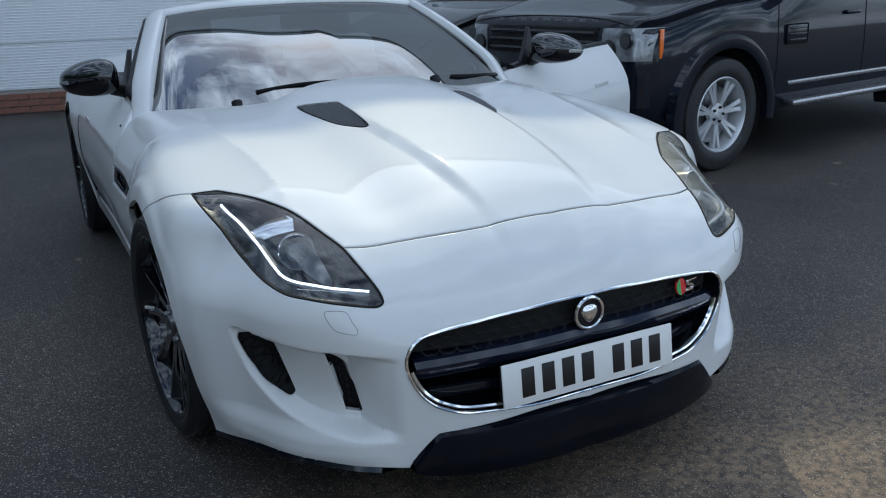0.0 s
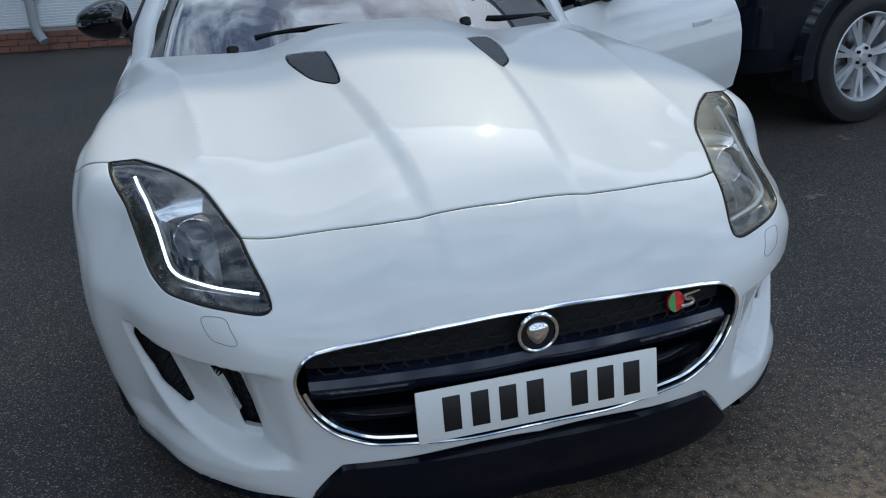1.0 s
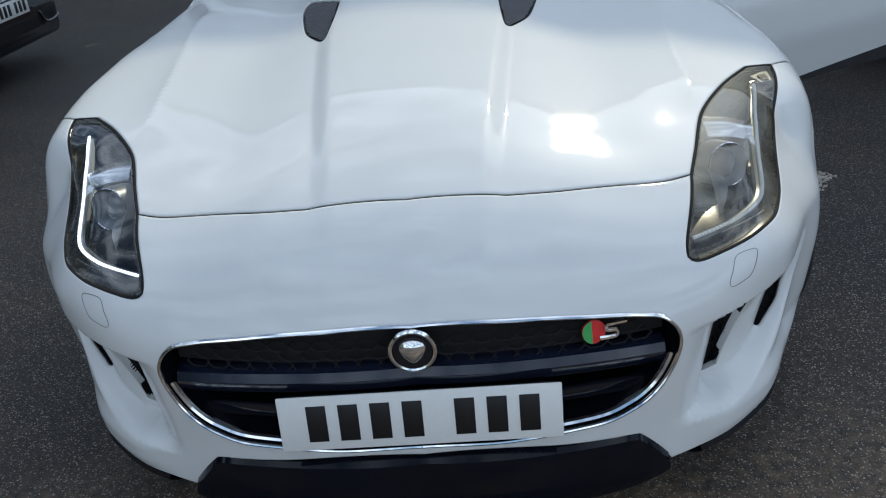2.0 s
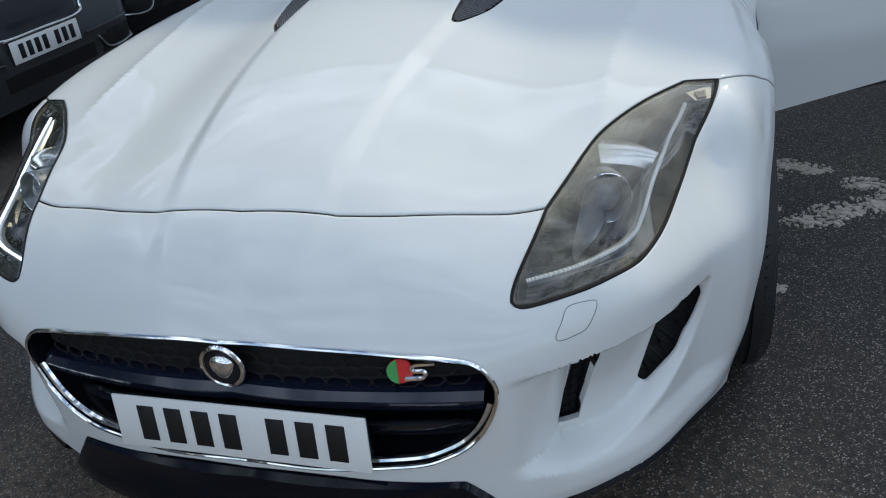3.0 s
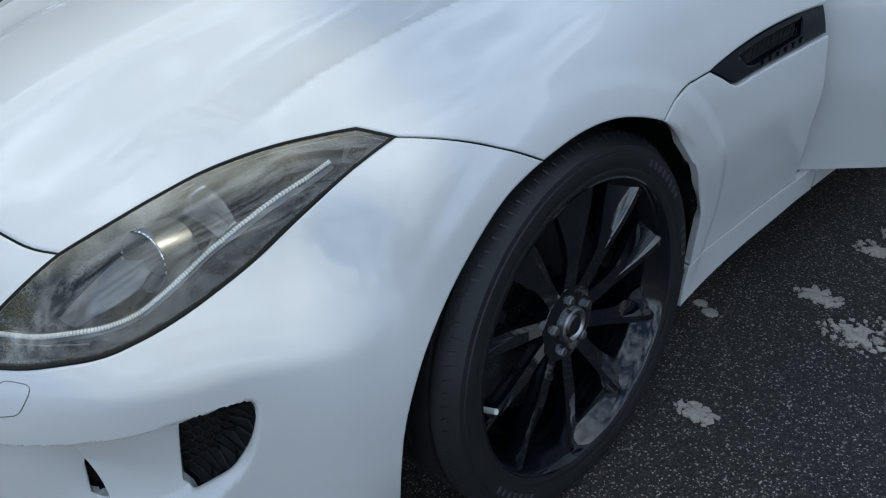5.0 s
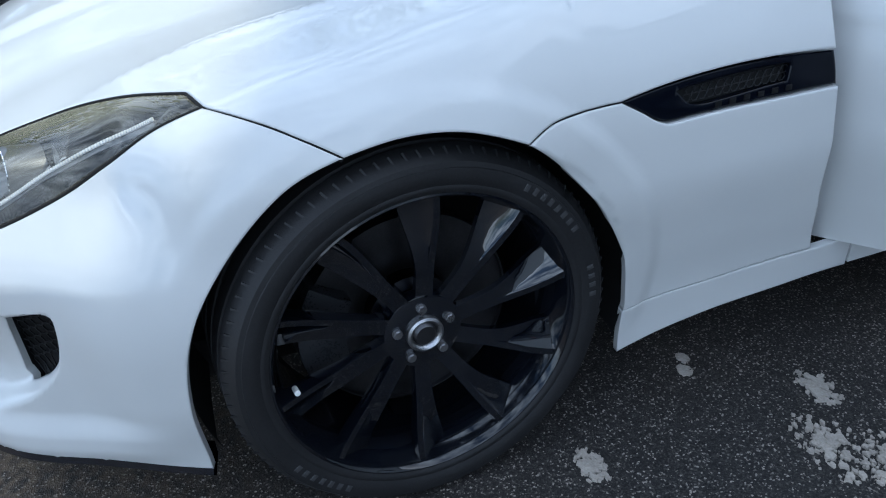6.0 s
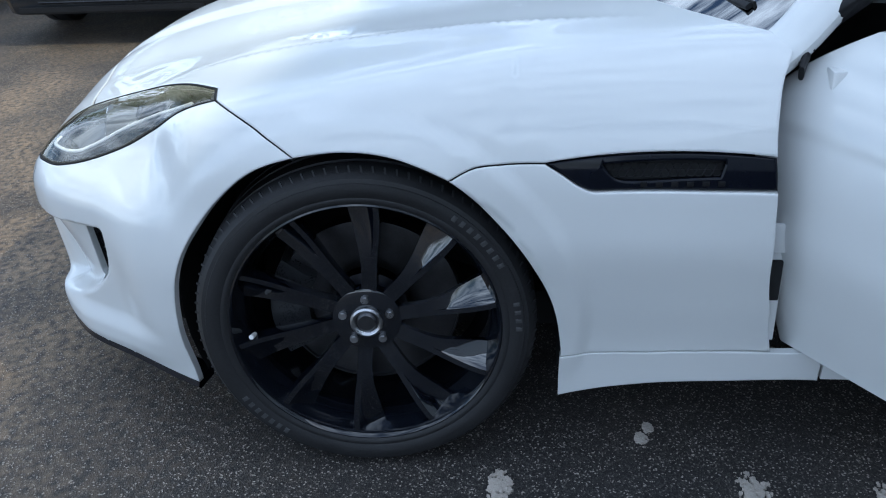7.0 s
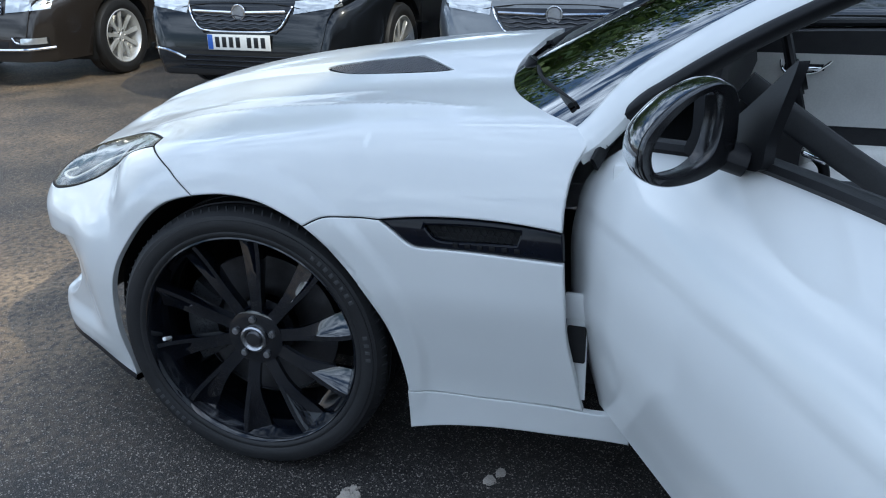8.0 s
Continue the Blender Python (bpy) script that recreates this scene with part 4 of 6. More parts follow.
    dark = on_hull(to_disc(np.array(flip(CORNER_MARK))), -.0075)
    low = dark - np.array([0, 0, .004])
    part("reflector_window", bm_of(np.concatenate([dark, low]), [(0, 1, 2, 3), (7, 6, 5, 4)] + [(i, i + 4, (i + 1) % 4 + 4, (i + 1) % 4) for i in range(4)]), LAMP_DARK, corner)
# ---------------------------------------------------------------- wheels of the sports car
def spoke(r0, r1, turn0, turn1, w0, w1, x0, x1, thick, scoop=0.008):
    """One blade along its radius: a straight ridge on one edge, a scoop that deepens outwards behind it."""
    rows = []
    for t in np.linspace(0, 1, 13):
        r = r0 + (r1 - r0) * t
        a = turn0 + (turn1 - turn0) * t ** 1.3
        w = w0 + (w1 - w0) * float(step(t, .22, 1.08))
        x = x0 + (x1 - x0) * math.sin(t * math.pi / 2) - .006 * math.sin(t * math.pi)
        d = scoop * (.08 + .92 * float(step(t, .30, .95)))
        sec = [(-w / 2 - .003, x - .016), (-w / 2, x), (-w / 2 + .011, x - .001), (-w * .18, x - .38 * d), (w * .14, x - .70 * d), (w * .38, x - .92 * d), (w / 2, x - d), (w / 2, x - d - .012), (-w / 2, x - thick - d * .4)]
        rows.append([(px, r * math.cos(a) - s * math.sin(a), r * math.sin(a) + s * math.cos(a)) for s, px in sec])
    v = np.array(rows).reshape(-1, 3)
    return bm_of(v, grid_faces(13, 9, False, True) + [tuple(range(9))[::-1], tuple(range(108, 117))])


def sports_wheel(at, flip=False, steer=0.0):
    wheel = new("wheel")
    wheel.parent = car
    tread = [(.112, .331), (.100, .339), (.080, .3415), (.079, .334), (.070, .334), (.069, .342), (.030, .343), (.029, .335), (.018, .335), (.017, .343), (-.02, .343),
             (-.021, .335), (-.032, .335), (-.033, .343), (-.07, .342), (-.071, .334), (-.08, .334), (-.081, .3415), (-.10, .339), (-.112, .331)]
    wall = [(.113, .270), (.119, .2715), (.1225, .277), (.1235, .283), (.1225, .286), (.1262, .295), (.1272, .305), (.1258, .3145), (.1232, .3155), (.1215, .3235)]
    part("tyre", lathe(wall + tread + [(-x, r) for x, r in wall[::-1]], 96), RUBBER, wheel, "worn black low-profile tyre")
    # tread blocks on the shoulder
    shoulder = bmesh.new()
    for i in range(96):
        a = i / 96 * 2 * math.pi
        b = box((.020, .0035, .0035), (0, 0, 0), 0)
        m = Matrix.Rotation(a, 4, "X") @ Matrix.Translation((.1072, 0, .3332)) @ Matrix.Rotation(radians(48), 4, "Y") @ Matrix.Rotation(radians(14), 4, "Z")
        bmesh.ops.transform(b, matrix=m, verts=b.verts)
        me = bpy.data.meshes.new("tmp")
        b.to_mesh(me)
        b.free()
        shoulder.from_mesh(me)
        bpy.data.meshes.remove(me)
    tagged(part("tread", shoulder, RUBBER, wheel), kind="stuff")
    # raised marks on the sidewall: plain bars in place of lettering
    for start, count in ((radians(52), 8), (radians(-128), 7), (radians(10), 4)):
        for i in range(count):
            a = start - i * .062
            b = box((.0014, .009, .0125), (0, 0, 0), .0004)
            m = Matrix.Rotation(a - math.pi / 2, 4, "X") @ Matrix.Translation((.1272, 0, .304))
            bmesh.ops.transform(b, matrix=m, verts=b.verts)
            part("raised_bar", b, TYRE_MARK, wheel)
    part("rim", lathe([(.112, .276), (.119, .2735), (.1205, .269), (.117, .2655), (.104, .2625), (.088, .254), (.068, .246), (.03, .242), (-.09, .240), (-.112, .262), (-.112, .276)], 96), RIM_MUTED, wheel, "gloss black rim")
    for i in range(10):
        a = radians(90 + 36 * i - 8)
        part("spoke", spoke(.062, .2635, a, a + radians(5), .030, .066, .080, .108, .024, .030), RIM_BLACK, wheel)
    part("hub", lathe([(.060, 0), (.083, .0), (.084, .058), (.080, .070), (.06, .078), (.03, .08)], 40), RIM_BLACK, wheel)
    part("hub_cap", lathe([(.095, 0), (.095, .017), (.091, .0205), (.0895, .022)], 32), DISC_STEEL, wheel, "silver hub cap")
    part("hub_ring", lathe([(.078, .0335), (.093, .033), (.0955, .029), (.0935, .025), (.089, .022)], 32), STEEL, wheel)
    for i in range(5):
        a = radians(90 + 72 * i)
        p = Vector((.086, .050 * math.cos(a), .050 * math.sin(a)))
        part("wheel_nut", disc(.0095, .014, p, Euler((0, radians(90), 0)).to_matrix(), 6, .002), STEEL, wheel)
    part("valve", disc(.005, .03, (.098, -.232, -.02), Euler((0, radians(70), 0)).to_matrix(), 10, .001), PLATE_WHITE, wheel)
    part("brake_disc", lathe([(.0, .08), (.004, .09), (.004, .185), (.012, .185), (.012, .188), (-.02, .188), (-.02, .08)], 64), DISC_STEEL, wheel)
    cal = []
    for a in np.linspace(radians(-30), radians(35), 9):
        cal.append([(x, -r * math.cos(a), r * math.sin(a)) for x, r in ((.035, .125), (.042, .15), (.035, .205), (-.05, .205), (-.05, .125))])
    part("caliper", bm_of(np.array(cal).reshape(-1, 3), grid_faces(9, 5, False, True) + [(0, 1, 2, 3, 4), (44, 43, 42, 41, 40)]), LAMP_DARK, wheel)
    wheel.matrix_basis = Matrix.Translation(at) @ Matrix.Rotation(radians(steer), 4, "Z") @ (Matrix.Rotation(math.pi, 4, "Z") if flip else Matrix())
    return wheel


TYRE_MARK = material("tyre_marking", (0.045, 0.045, 0.046), 0.6, vary=0.15, scale=40)
sports_wheel((.787, -.008, .343), steer=4.5)
sports_wheel((-.787, -.008, .343), True, steer=4.5)
sports_wheel((.80, 2.622, .343))
sports_wheel((-.80, 2.622, .343), True)

for y0 in (0, 2.622):
    for side in (1, -1):
        a = np.linspace(radians(-112), radians(112), 34)
        v = np.array([[(side * x, y0 + r * math.sin(t), .343 + r * math.cos(t)) for x, r in ((.50, .10), (.50, .40), (.70, .41), (.80, .41), (.843, .398))] for t in a])
        part("wheel_well", bm_of(v.reshape(-1, 3), grid_faces(34, 5)), BLACK_MATT, car, "black wheel arch liner")
part("underbody", box((1.16, 3.95, .10), (0, 1.42, .20), .02), BLACK_MATT, car)


# ---------------------------------------------------------------- rear body, doors
def flank(y, z):
    return FLANK(y) + LOW(z) - 1.6 * np.maximum(z - .62, 0) ** 2


def side_panel(name, y0, y1, low, high, mat, parent, side=1, ny=40, nz=22, lead=None, deep=.03, label="", roll=False, crease=0.0):
    """A flank panel between two y and two heights, with an inner return."""
    rows, front = [], []
    for j in range(nz):
        t = j / (nz - 1)
        for i in range(ny):
            u = i / (ny - 1)
            y = y0 + (y1 - y0) * u
            zl, zh = low(y), high(y)
            z = zl + (zh - zl) * t
            if lead:
                y = y + lead(t) * (1 - u)
            rows.append((side * float(flank(np.array(y), np.array(z))), y, z))
    v = np.array(rows).reshape(nz, ny, 3)
    if roll:
        # leading edge rolled inwards
        up = (np.linspace(0, 1, nz) ** 4)[:, None, None]
        fore = [v[:, :1] + [-side * dx, -dy, 0] + up * [0, 0, -.9 * dx] for dx, dy in ((.050, .020), (.030, .020), (.014, .017), (.005, .010))]
        v = np.concatenate(fore + [v], 1)
    if crease:
        v[..., 0] -= side * crease * step(v[..., 2], float(.730), float(.718)) * (1 - step(v[..., 2], .52, .70) * 0)
    ny = v.shape[1]
    bm = bm_of(v.reshape(-1, 3), grid_faces(nz, ny, flip=side > 0))
    edge = [e for e in bm.edges if len(e.link_faces) == 1]
    ext = bmesh.ops.extrude_edge_only(bm, edges=edge)
    for g in ext["geom"]:
        if isinstance(g, bmesh.types.BMVert):
            g.co.x -= side * deep
    return part(name, bm, mat, parent, label, angle=40)


def rear_low(y):
    d = abs(y - 2.622)
    return .343 + math.sqrt(max(.39 ** 2 - d * d, 0)) if d < .37 else .215


belt = pchip([.7, .9, 1.4, 2.0, 2.4], [.884, .900, .922, .930, .932])
door_low = lambda y: .276 + .085 * max(y - .78, 0)
door_high = lambda y: float(belt(y))
lead = lambda t: .030 * (1 - t) ** 2 - .026 + .085 * max(0, (t - .86) / .14) ** 1.5
lead_open = lambda t: .085 * (1 - t) ** 2 - .098 + .135 * max(0, (t - .80) / .20) ** 1.5

HINGE = Vector((.893, .823, 0))


RIM_LINE = [(.146, 1.053), (.190, 1.046), (.209, 1.028), (.217, .999), (.216, .948), (.191, .922), (.130, .911), (.064, .914), (.014, .928), (-.008, .948), (-.014, .972), (-.005, .997), (.031, 1.022), (.083, 1.043)]
GLASS_LINE = [(.160, 1.036), (.122, 1.036), (.073, 1.021), (.033, .997), (.017, .973), (.021, .949), (.038, .935), (.069, .930), (.121, .931), (.157, .948), (.171, .982), (.172, 1.018)]


def even_loop(points, n, centre):
    """A closed smooth line through points, one vertex for each of n even angles round centre."""
    p = np.array(smooth_line([(u, z, 0) for u, z in points], 12, True))[:, :2] - centre
    a = np.arctan2(p[:, 1], p[:, 0])
    k = np.argsort(a)
    want = np.linspace(-np.pi, np.pi, n, endpoint=False)
    r = np.interp(want, np.r_[a[k] - 2 * np.pi, a[k], a[k] + 2 * np.pi], np.tile(np.hypot(p[:, 0], p[:, 1])[k], 3))
    return np.stack([r * np.cos(want), r * np.sin(want)], -1)


def door_mirror(door, side):
    """Gloss black door mirror, in the place it has on a closed door."""
    n, mid = 56, np.array([.105, .983])
    rim, gl = even_loop(RIM_LINE, n, mid), even_loop(GLASS_LINE, n, mid)

    def at(q, d):
        """Point q about the middle of the mirror's plane, moved d forwards."""
        u, z = q[:, 0] + mid[0], q[:, 1] + mid[1]
        return np.stack([side * (.998 - .880 * u - .02 * d), 1.222 - .476 * u - d, z], -1)

    deep = [0, .012, .035, .060, .080, .096, .107, .112]
    size = [1.0, 1.02, 1.02, .97, .87, .70, .45, .15]
    rows = [at(rim * [k, k * (1 - .25 * (1 - k))], d) for d, k in zip(deep, size)]
    v = np.concatenate(rows)
    part("mirror_housing", bm_of(v, grid_faces(len(deep), n, False, True) + [tuple(range(n * 7, n * 8))]), MIRROR_BLACK, door, "gloss black door mirror")
    seam = np.concatenate([at(rim * 1.006, .0005), at(rim * 1.006, .0025)])
    part("mirror_seam", bm_of(seam, grid_faces(2, n, False, True)), SHUT, door)
    rows = [at(rim, 0), at(rim * .99, -.008), at(rim * .965, -.011), at(gl * 1.06, -.008), at(gl * 1.01, -.002), at(gl * .995, .014)]
    part("mirror_rim", bm_of(np.concatenate(rows), grid_faces(6, n, False, True)), MIRROR_RIM, door, "satin black mirror surround")
    mesh("mirror_glass", at(gl * 1.0, .012), [tuple(range(n)) if side < 0 else tuple(range(n - 1, -1, -1))], MIRROR, door, smooth=False)
    out = lambda d: .105 - .118 * float(np.interp(d, deep, size))
    v = []
    for d in np.linspace(.004, .088, 12):
        for du, z in ((.010, .952), (-.0022, .954), (-.0030, .961), (-.0022, .968), (.010, .970)):
            v.append(at(np.array([(out(d) + du - mid[0], z + .10 * d - mid[1])]), d)[0])
    part("mirror_indicator", bm_of(np.array(v), grid_faces(12, 5) + [(4, 3, 2, 1, 0), (55, 56, 57, 58, 59)]), CLEAR_LAMP, door, "clear indicator strip")
    stalk = [(side * .86, 1.090, .948), (side * .83, 1.100, .936), (side * .785, 1.12, .920)]
    part("mirror_stalk", tube(smooth_line(stalk, 5), .024, 14, flat=1.5), BLACK_PLASTIC, door)
    tri = smooth_line([(side * (.792 - .28 * (z - .91)), y - .025, z + .012) for y, z in ((1.040, .905), (1.085, .960), (1.140, 1.015), (1.187, 1.064), (1.196, 1.058), (1.195, 1.015), (1.192, .950), (1.19, .905))], 5, True)
    m = len(tri)
    v = np.concatenate([tri, np.array(tri) * [1, 1, 1] - [side * .018, 0, 0]])
    part("mirror_sail", bm_of(v, [tuple(range(m)), tuple(range(2 * m - 1, m - 1, -1))] + [(i, i + m, (i + 1) % m + m, (i + 1) % m) for i in range(m)]), BLACK_PLASTIC, door)
    lip = [(side * (.787 - .28 * (z - .91)), y - .025, z + .012) for y, z in ((1.112, .958), (1.153, 1.013), (1.186, 1.058))]
    part("sail_lip", tube(smooth_line(lip, 5), .004, 6), SHUT, door)


def make_door(side):
    door = side_panel("door", .770, 2.09, door_low, door_high, WHITE, car, side, 40, 60, lead=lead_open if side > 0 else lead, deep=.012, roll=True, crease=.0035,
                      label="white door standing wide open" if side > 0 else "white door, closed")
    rows = []
    for zt in (0, .25, .5, .75, 1):
        for yt in np.linspace(0, 1, 12):
            y = .85 + yt * 1.22
            z = .31 + zt * (float(belt(y)) - .012 - .31)
            rows.append((side * (float(flank(np.array(y), np.array(z))) - .10 + .05 * zt * zt * 0 - .012), y, z))
    v = np.array(rows)
    outer = v + [side * .105, 0, 0]
    n = len(v)
    faces = grid_faces(5, 12) + [tuple(i + n for i in f[::-1]) for f in grid_faces(5, 12)]
    ring = list(range(12)) + [12 * k + 11 for k in range(1, 5)] + list(range(58, 47, -1)) + [12 * k for k in range(3, 0, -1)]
    faces += [(ring[i], ring[(i + 1) % len(ring)], ring[(i + 1) % len(ring)] + n, ring[i] + n) for i in range(len(ring))]
    part("door_shell", bm_of(np.concatenate([v, outer]), faces), CARPET, door, "dark inner door trim")
    x_in = lambda y, z: side * (float(flank(np.array(y), np.array(z))) - .118)
    for name, zs, mat, lab in (("door_card", (.565, .615, .66, .74, .825), BEIGE, "pale leather door card"), ("armrest", (.36, .44, .50, .555), CARPET, "dark door armrest")):
        v = np.array([(x_in(y, z) - side * (.004 if z != .615 else -.003), y, z) for z in zs for y in np.linspace(.95, 1.95, 9)])
        k = len(zs)
        bm = bm_of(np.concatenate([v, v + [side * .012, 0, 0]]), grid_faces(k, 9) + [tuple(i + 9 * k for i in f[::-1]) for f in grid_faces(k, 9)])
        part(name, bm, mat, door, lab)
    hx = x_in(1.26, .785)
    ring = smooth_line([(hx - side * .010, y, z) for y, z in ((1.185, .815), (1.26, .816), (1.345, .812), (1.315, .775), (1.28, .758), (1.195, .760))], 6, True)
    pull = part("door_pull", tube(ring, .0055, 8, True, up=(1, 0, 0)), CHROME, door, "chrome inner door handle")
    part("pull_cup", box((.010, .13, .046), (hx - side * .003, 1.258, .787), .004), BLACK_MATT, pull)
    part("pull_lever", box((.010, .075, .014), (hx - side * .012, 1.275, .772), .004), CHROME, pull)
    top = [(side * (float(flank(np.array(y), np.array(float(belt(y))))) - .014), y, float(belt(y)) + .006) for y in np.linspace(.93, 2.08, 24)]
    part("window_seal", tube(top, .014, 8, flat=1.5), BLACK_PLASTIC, door)
    door_mirror(door, side)
    hx = float(flank(np.array(1.72), np.array(.74))) * side
    part("door_handle", box((.006, .17, .024), (hx + side * .001, 1.74, .742), .0028), WHITE, door)
    return door


door_open = make_door(1)
door_open.matrix_basis = Matrix.Translation(HINGE) @ Matrix.Rotation(radians(-60.5), 4, "Z") @ Matrix.Translation(-HINGE)
make_door(-1)
for side in (1, -1):
    side_panel("sill", .9, 2.26, lambda y: .207, lambda y: .298, WHITE, car, side, 20, 6, deep=.05)
    # hinge pillar behind the front fender, with strap hinges
    part("hinge_pillar", box((.10, .03, .50), (side * .80, .845, .58), .006), WHITE if side > 0 else CARPET, car)
    if side > 0:
        for hz in (.42, .66):
            part("door_hinge", box((.07, .035, .045), (.790, .816, hz), .006), STEEL, car)
            part("hinge_bolt", disc(.011, .012, (.815, .800, hz + .002), Euler((radians(90), 0, 0)).to_matrix(), 6, .002), STEEL, car)
        jamb = part("door_jamb", box((.006, .045, .24), (.850, .774, .42), .002), WHITE, car, "white painted door jamb")
        part("check_strap_cover", box((.012, .040, .085), (.855, .774, .435), .004), BLACK_MATT, jamb)
        part("jamb_bolt", disc(.013, .012, (.855, .774, .515), Euler((0, radians(90), 0)).to_matrix(), 6, .002), STEEL, jamb)
        part("jamb_plate", box((.010, .06, .06), (.858, .778, .525), .004), WHITE, jamb)
        part("sill_plate", box((.14, 1.15, .012), (.755, 1.42, .305), .004), WHITE, car)

# rear quarters and deck in one skin
ys = np.r_[np.linspace(2.095, 2.24, 6), np.linspace(2.25, 3.0, 46), np.linspace(3.03, 3.55, 14)]
deck_z = pchip([2.0, 2.3, 2.9, 3.3, 3.5, 3.56], [.925, .955, .962, .935, .90, .80])
for side in (1, -1):
    v = []
    for y in ys:
        zl = rear_low(y)
        zt = float(deck_z(y)) - .045
        for t in np.linspace(0, 1, 16):
            z = zl + (zt - zl) * t
            v.append((side * max(float(flank(np.array(y), np.array(z))), .02), y, z))
        xe = float(flank(np.array(y), np.array(zt)))
        for t in np.linspace(.12, 1, 10):
            v.append((side * xe * (1 - t), y, zt + .045 * math.sin(min(t * 1.6, 1) * math.pi / 2)))
    bm = bm_of(np.array(v), grid_faces(len(ys), 26, flip=side < 0))
    part("rear_quarter", bm, WHITE, car, "white rear quarter and boot")
back = []
for z in np.linspace(.22, .78, 8):
    for x in np.linspace(-1, 1, 15):
        back.append((x * float(flank(np.array(3.55), np.array(z))), 3.55 + .02 * (1 - x * x), z))
part("rear_bumper", bm_of(np.array(back), grid_faces(8, 15)), WHITE, car)
for side in (1, -1):
    part("tail_lamp", box((.30, .03, .05), (side * .45, 3.562, .74), .01), material("tail_red", (.35, .01, .01), .15, coat=.5, vary=.1, scale=20) if side > 0 else bpy.data.materials["tail_red"], car)

# ---------------------------------------------------------------- windscreen, pillars, cowl
BASE = pchip([0, .3, .45, .56, .70, .735], [.562, .550, .572, .618, .712, .770])
BASE_Z = pchip([0, .3, .45, .56, .70, .735], [.960, .940, .917, .908, .899, .893])
HEAD = pchip([0, .3, .55, .60], [1.235, 1.25, 1.295, 1.31])
HEAD_Z = pchip([0, .3, .55, .60], [1.233, 1.226, 1.203, 1.193])


def screen(u, t, lift=0.0):
    xb, xh = u * .735, u * .562
    b = np.array([xb, float(BASE(abs(xb))), float(BASE_Z(abs(xb)))])
    h = np.array([xh, float(HEAD(abs(xh))), float(HEAD_Z(abs(xh)))])
    p = b + (h - b) * t
    bow = math.sin(t * math.pi) * .022
    return p + np.array([0, -.55, .83]) * (bow + lift)


us, ts = np.linspace(-1, 1, 41), np.r_[-.10, -.05, np.linspace(0, 1, 13)]
glass = mesh("windscreen", [screen(u, t) for t in ts for u in us], grid_faces(15, 41), SCREEN, car, "raked windscreen glass")
glass.visible_shadow = False
for u0, u1, t0, t1 in ((-1, -.93, 0, 1), (.93, 1, 0, 1), (-1, 1, -.08, .02), (-1, 1, .94, 1.0)):
    v = [screen(u0 + (u1 - u0) * a, t0 + (t1 - t0) * b, -.004) for b in np.linspace(0, 1, 15) for a in np.linspace(0, 1, 31)]
    mesh("screen_border", v, grid_faces(15, 31), BLACK_GLOSS, glass)


def strap(points, wide, thick, ups):
    """A flat rounded bar along points; wide across, thick along ups."""
    p = np.array(points, float)
    tan = np.gradient(p, axis=0)
    tan /= np.linalg.norm(tan, axis=1, keepdims=True)
    up = np.array(ups, float)
    side = np.cross(tan, up)
    side /= np.linalg.norm(side, axis=1, keepdims=True)
    up = np.cross(side, tan)
    a = np.linspace(0, 2 * np.pi, 16, endpoint=False)
    w = np.broadcast_to(np.array(wide, float), (len(p),))
    sq = lambda c: np.sign(c) * np.abs(c) ** .7
    v = p[:, None] + sq(np.cos(a))[None, :, None] * side[:, None] * w[:, None, None] / 2 + sq(np.sin(a))[None, :, None] * up[:, None] * thick / 2
    return bm_of(v.reshape(-1, 3), grid_faces(len(p), 16, False, True) + [tuple(range(16))[::-1], tuple(range((len(p) - 1) * 16, len(p) * 16))])


for side in (1, -1):
    tt = np.r_[-.09, -.05, -.02, .02, .06, .10, .15, np.linspace(.22, 1, 12)]
    low = 1 - step(tt, -.05, .22)
    run = [screen(side * (1.066 - .02 * k), t, .004 - .032 * k) for t, k in zip(tt, low)]
    part("windscreen_pillar", strap(run, .088 - .004 * low, .045, (side * .55, -.3, .75)), WHITE, car)
    tt = np.r_[.05, .08, np.linspace(.12, 1, 14)]
    run = [screen(side * (1.125 - .020 * k), t, -.022 - .02 * k) for t, k in zip(tt, 1 - step(tt, -.05, .2))]
    foot = [(x - .050 + .020 * k, y + .020, z - .012) for k, (x, y, z) in zip((0, 1), DOOR_UP[2:])]
    run = smooth_line([(side * x, y, z) for x, y, z in foot] + run[3:], 3)
    part("pillar_seal", strap(run, np.interp(np.arange(len(run)), [0, 6], [.010, .030]), .04, (side * .6, -.2, .7)), BLACK_PLASTIC, car, "black door seal")
part("windscreen_header", strap([screen(u, 1.03, .0) for u in np.linspace(-1.04, 1.04, 41)], .05, .03, (0, -.5, .83)), WHITE, car)
part("header_trim", strap([screen(u, 1.02, -.03) for u in np.linspace(-1, 1, 41)], .08, .03, (0, -.5, .83)), BLACK_PLASTIC, car)
part("rear_view_mirror", box((.22, .03, .065), (0, 1.16, 1.155), .012), BLACK_PLASTIC, car)
